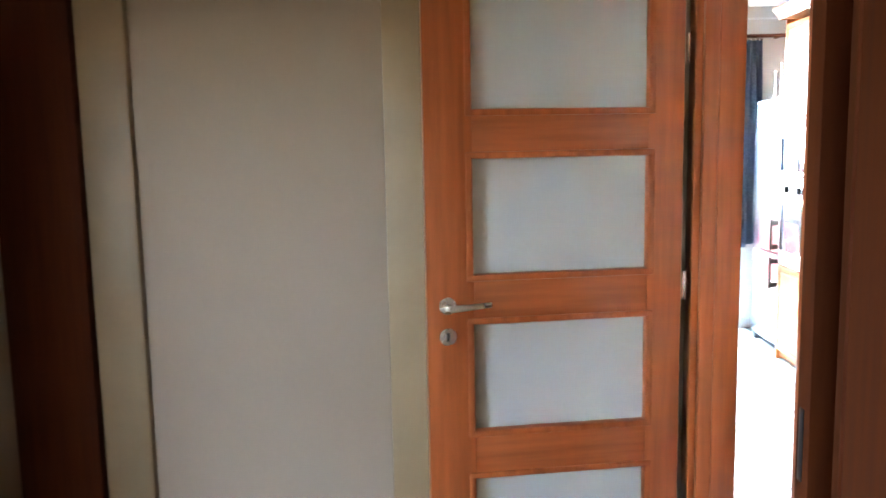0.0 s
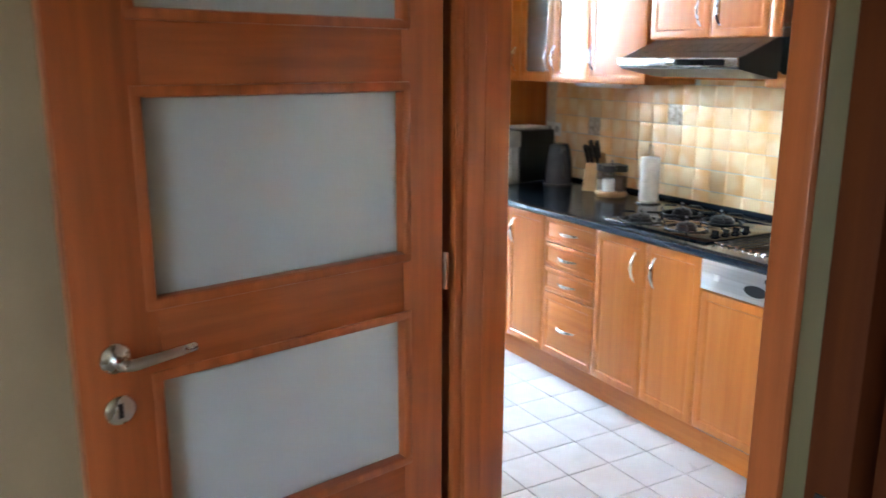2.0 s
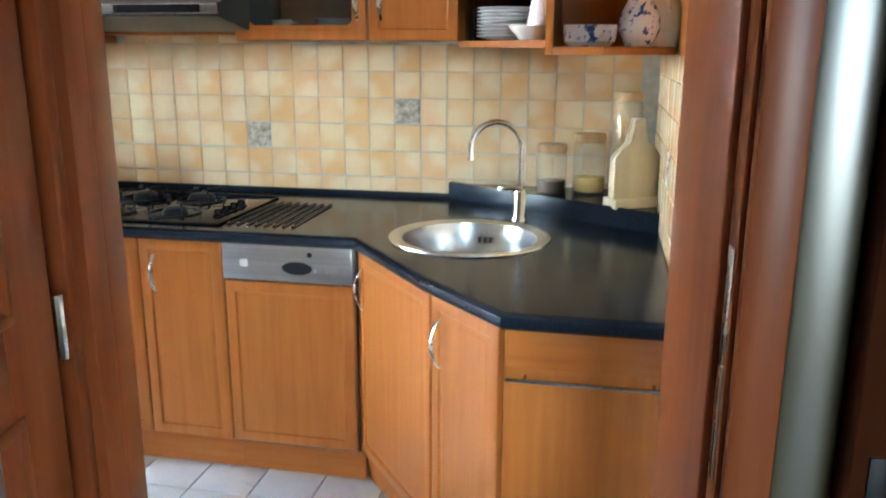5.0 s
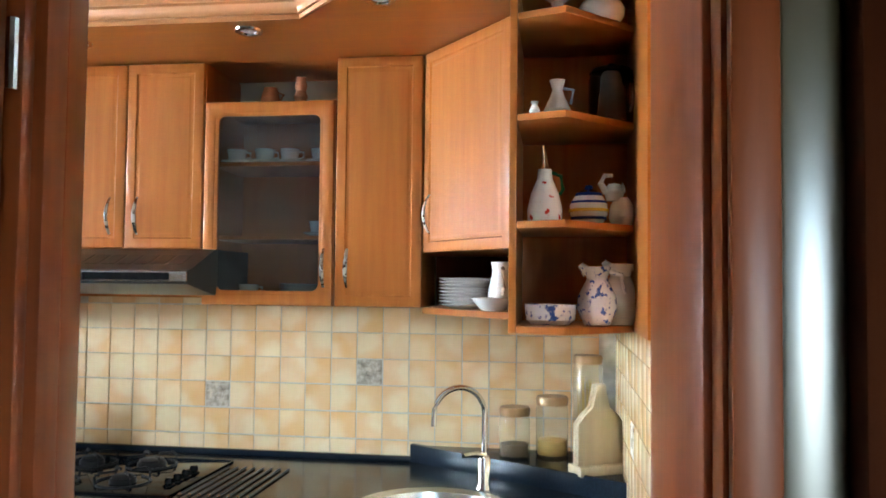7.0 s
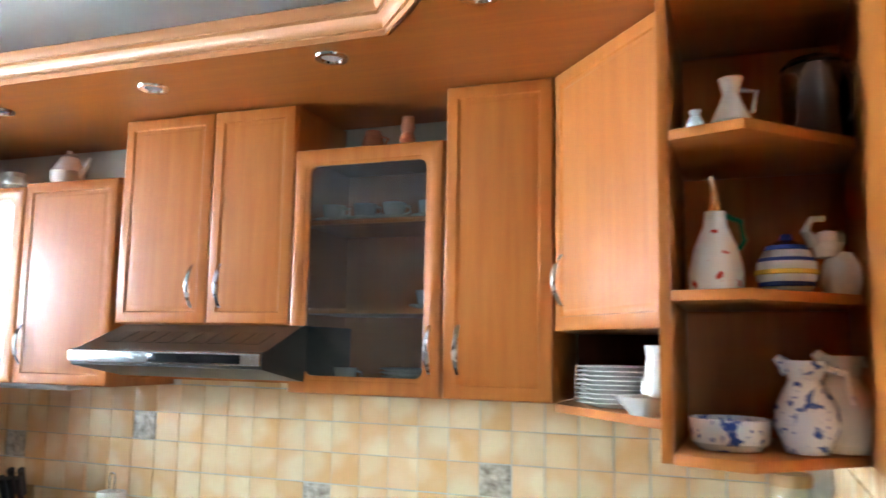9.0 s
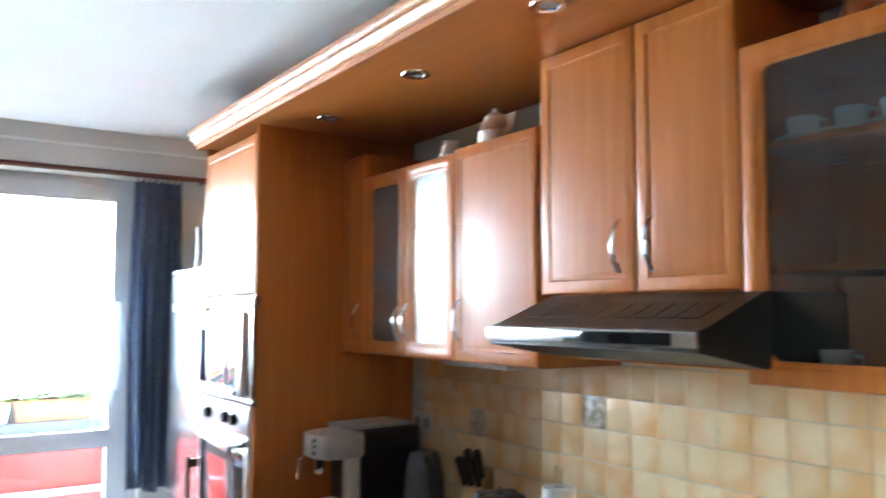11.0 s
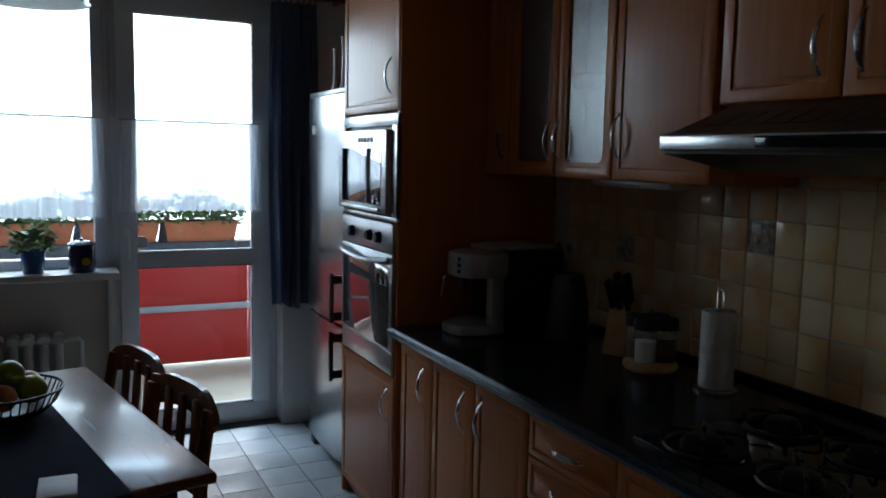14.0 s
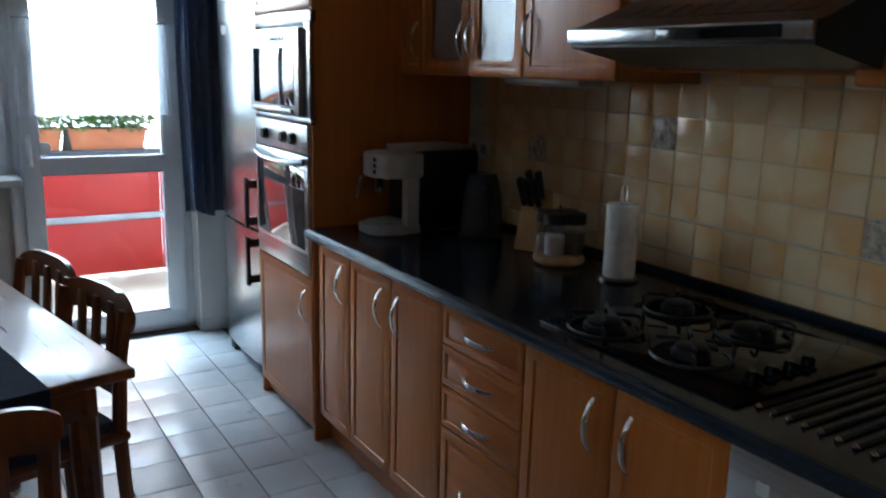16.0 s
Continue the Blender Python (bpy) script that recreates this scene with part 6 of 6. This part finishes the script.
for k in range(7):
    x0 = -1.43 + 0.54 * k
    pb = thing("planter_box", "terracotta balcony planter with trailing grey-green herbs", "planter", x0 + 0.25, RY + 0.06, 0.8705, group="balcony planters")
    b = bmesh.new()
    lo = [b.verts.new(v) for v in ((x0 + 0.03, RY + 0.0, 0.8708), (x0 + 0.49, RY + 0.0, 0.8708), (x0 + 0.49, RY + 0.11, 0.8708), (x0 + 0.03, RY + 0.11, 0.8708))]
    hi = [b.verts.new(v) for v in ((x0 + 0.005, RY - 0.03, 1.0), (x0 + 0.515, RY - 0.03, 1.0), (x0 + 0.515, RY + 0.14, 1.0), (x0 + 0.005, RY + 0.14, 1.0))]
    b.faces.new(lo[::-1])
    for i in range(4):
        b.faces.new((lo[i], lo[(i + 1) % 4], hi[(i + 1) % 4], hi[i]))
    part("box", b, TERRACOTTA, pb)
    rim = box(x0, x0 + 0.52, RY - 0.036, RY + 0.146, 0.995, 1.015, 0.004)
    part("rim", rim, TERRACOTTA, pb)
    part("soil", box(x0 + 0.01, x0 + 0.51, RY - 0.028, RY + 0.138, 1.0155, 1.018), SOIL, pb)
    for q in range(3):
        leaves(pb, LEAF_GREY if (k + q) % 3 else LEAF, (x0 + 0.1 + 0.16 * q, RY + 0.05, 1.0), 0.14, 0.15 + 0.10 * ((k * 7 + q * 5) % 4) / 3, 420, 0.05, seed=50 + k * 5 + q, droop=0.8)
    br = thing("planter_bracket", "dark metal bracket holding the balcony planters", "bracket", x0 - 0.01, RY, 0.871, group="planter brackets")
    part("stay", turned(prism([(-0.035, 0.0), (0.035, 0.0), (0.010, 0.16), (-0.010, 0.16)], -0.006, 0.006, 0.002), pose(x0 - 0.01, RY - 0.037, 0.8708, 90)), BLACK, br)


# ---- tiles, last ----
def tile_mesh(name, w, h, t, bev, mat):
    """A flat tile in its own x and y, face at z = t."""
    b = box(-w / 2, w / 2, -h / 2, h / 2, 0, t)
    b.faces.ensure_lookup_table()
    top = [e for e in b.edges if all(v.co.z > t * 0.9 for v in e.verts)]
    bmesh.ops.bevel(b, geom=top, offset=bev, segments=2, profile=0.6, affect="EDGES")
    return mesh_from(b, name, mat)


def piece(name, me, parent, m):
    ob = new(name, me)
    ob.parent = parent
    ob.matrix_basis = WORLD[parent].inverted() @ m
    return ob


bs = tagged(thing("backsplash", "cream and orange glazed tile backsplash above the worktop", "backsplash", 2.945, 2.8, 0.9), kind="structure")
part("grout", box(2.945, 2.9615, SOUTH_Y, 4.407, 0.86, 1.64), GROUT, bs, "pale grout bed")
part("grout", box(1.60, 2.944, SOUTH_Y - 0.0115, SOUTH_Y - 0.003, 0.86, 1.45), GROUT, bs, "pale grout bed")
PY = 0.1007
GAP = 0.004
tile_a = tile_mesh("wall_tile", PY - GAP, 0.1 - GAP, 0.008, 0.0025, WALL_TILE)
tile_d = tile_mesh("relief_tile", PY - GAP, 0.1 - GAP, 0.008, 0.0025, DECOR_TILE)
swirl = bmesh.new()
join(swirl, box(-0.0475, 0.0475, -0.047, 0.047, 0, 0.008, 0.002))
tube([(0.004 * a * math.cos(a * 1.0), 0.004 * a * math.sin(a), 0.008) for a in [0.5 + 0.35 * i for i in range(22)]], 0.003, swirl, 6)
for s in (-1, 1):
    tube([(-0.04, 0.04 * s, 0.008), (0.04, 0.04 * s, 0.008)], 0.002, swirl, 6)
    tube([(0.04 * s, -0.04, 0.008), (0.04 * s, 0.04, 0.008)], 0.002, swirl, 6)
tile_s = mesh_from(swirl, "relief_tile", DECOR_TILE)
Z_LINES = [0.875, 0.943, 1.045, 1.146, 1.245, 1.343, 1.442, 1.53]
rng = random.Random(7)
decor = {(0, 3): 1, (6, 2): 1, (13, 4): 1, (19, 3): 1}
short = {}
for r, (z0, z1) in enumerate(zip(Z_LINES, Z_LINES[1:])):
    hgt = z1 - z0 - GAP
    if r not in short:
        short[r] = tile_a if abs(hgt - (0.1 - GAP)) < 0.004 else tile_mesh("wall_tile", PY - GAP, hgt, 0.008, 0.0025, WALL_TILE)
    for k in range(-9, 23):
        yc = 1.996 + PY * (k + 0.5)
        if yc < SOUTH_Y + 0.04 or yc > 4.40:
            continue
        if r == 6 and not 2.55 < yc < 3.25:
            continue
        me = tile_s if (k, r) in decor else short[r]
        m = facing(2.9448, yc, (z0 + z1) / 2, 180) @ pose(rng.uniform(-4e-4, 4e-4), rng.uniform(-4e-4, 4e-4), -0.001, rng.uniform(-0.5, 0.5), rng.uniform(-0.5, 0.5), rng.uniform(-0.2, 0.2))
        piece("relief_tile" if (k, r) in decor else "tile", me, bs, m)
for r, (z0, z1) in enumerate(zip(Z_LINES[:6], Z_LINES[1:7])):
    for k in range(13):
        xc = 2.935 - 0.002 - PY * (k + 0.5)
        if xc < 1.65:
            continue
        m = facing(xc, SOUTH_Y - 0.0032, (z0 + z1) / 2, 90) @ pose(0, 0, -0.001, rng.uniform(-0.5, 0.5), rng.uniform(-0.5, 0.5), 0)
        piece("relief_tile" if (k, r) == (6, 2) else "tile", tile_s if (k, r) == (6, 2) else short[r], bs, m)

# floor tiles: those by the walk and the units as pieces, the rest joined
FXP, FYP = 0.2, 0.212
ft = tile_mesh("floor_tile", FXP - 0.005, FYP - 0.005, 0.009, 0.0012, FLOOR_TILE)
rest = bmesh.new()
count = 0
for i in range(-13, 8):
    for j in range(-18, 8):
        xc, yc = 1.945 + FXP * (i + 0.5), 4.31 + FYP * (j + 0.5)
        if xc < WEST_X + 0.05 or xc > 2.42 or yc > NORTH_Y + 0.14 or yc < SOUTH_Y:
            continue
        if yc < 2.2 and xc < DOOR_X1 - 0.12:
            continue
        m = pose(xc, yc, -0.009, rng.uniform(-0.12, 0.12), rng.uniform(-0.12, 0.12), 0)
        if xc > 1.0 and count < 295:
            piece("tile", ft, floor, m)
            count += 1
        else:
            join(rest, turned(box(-FXP / 2 + 0.0025, FXP / 2 - 0.0025, -FYP / 2 + 0.0025, FYP / 2 - 0.0025, 0, 0.009), m))
stuff = part("far_tiles", rest, FLOOR_TILE, floor)
tagged(stuff, kind="stuff")
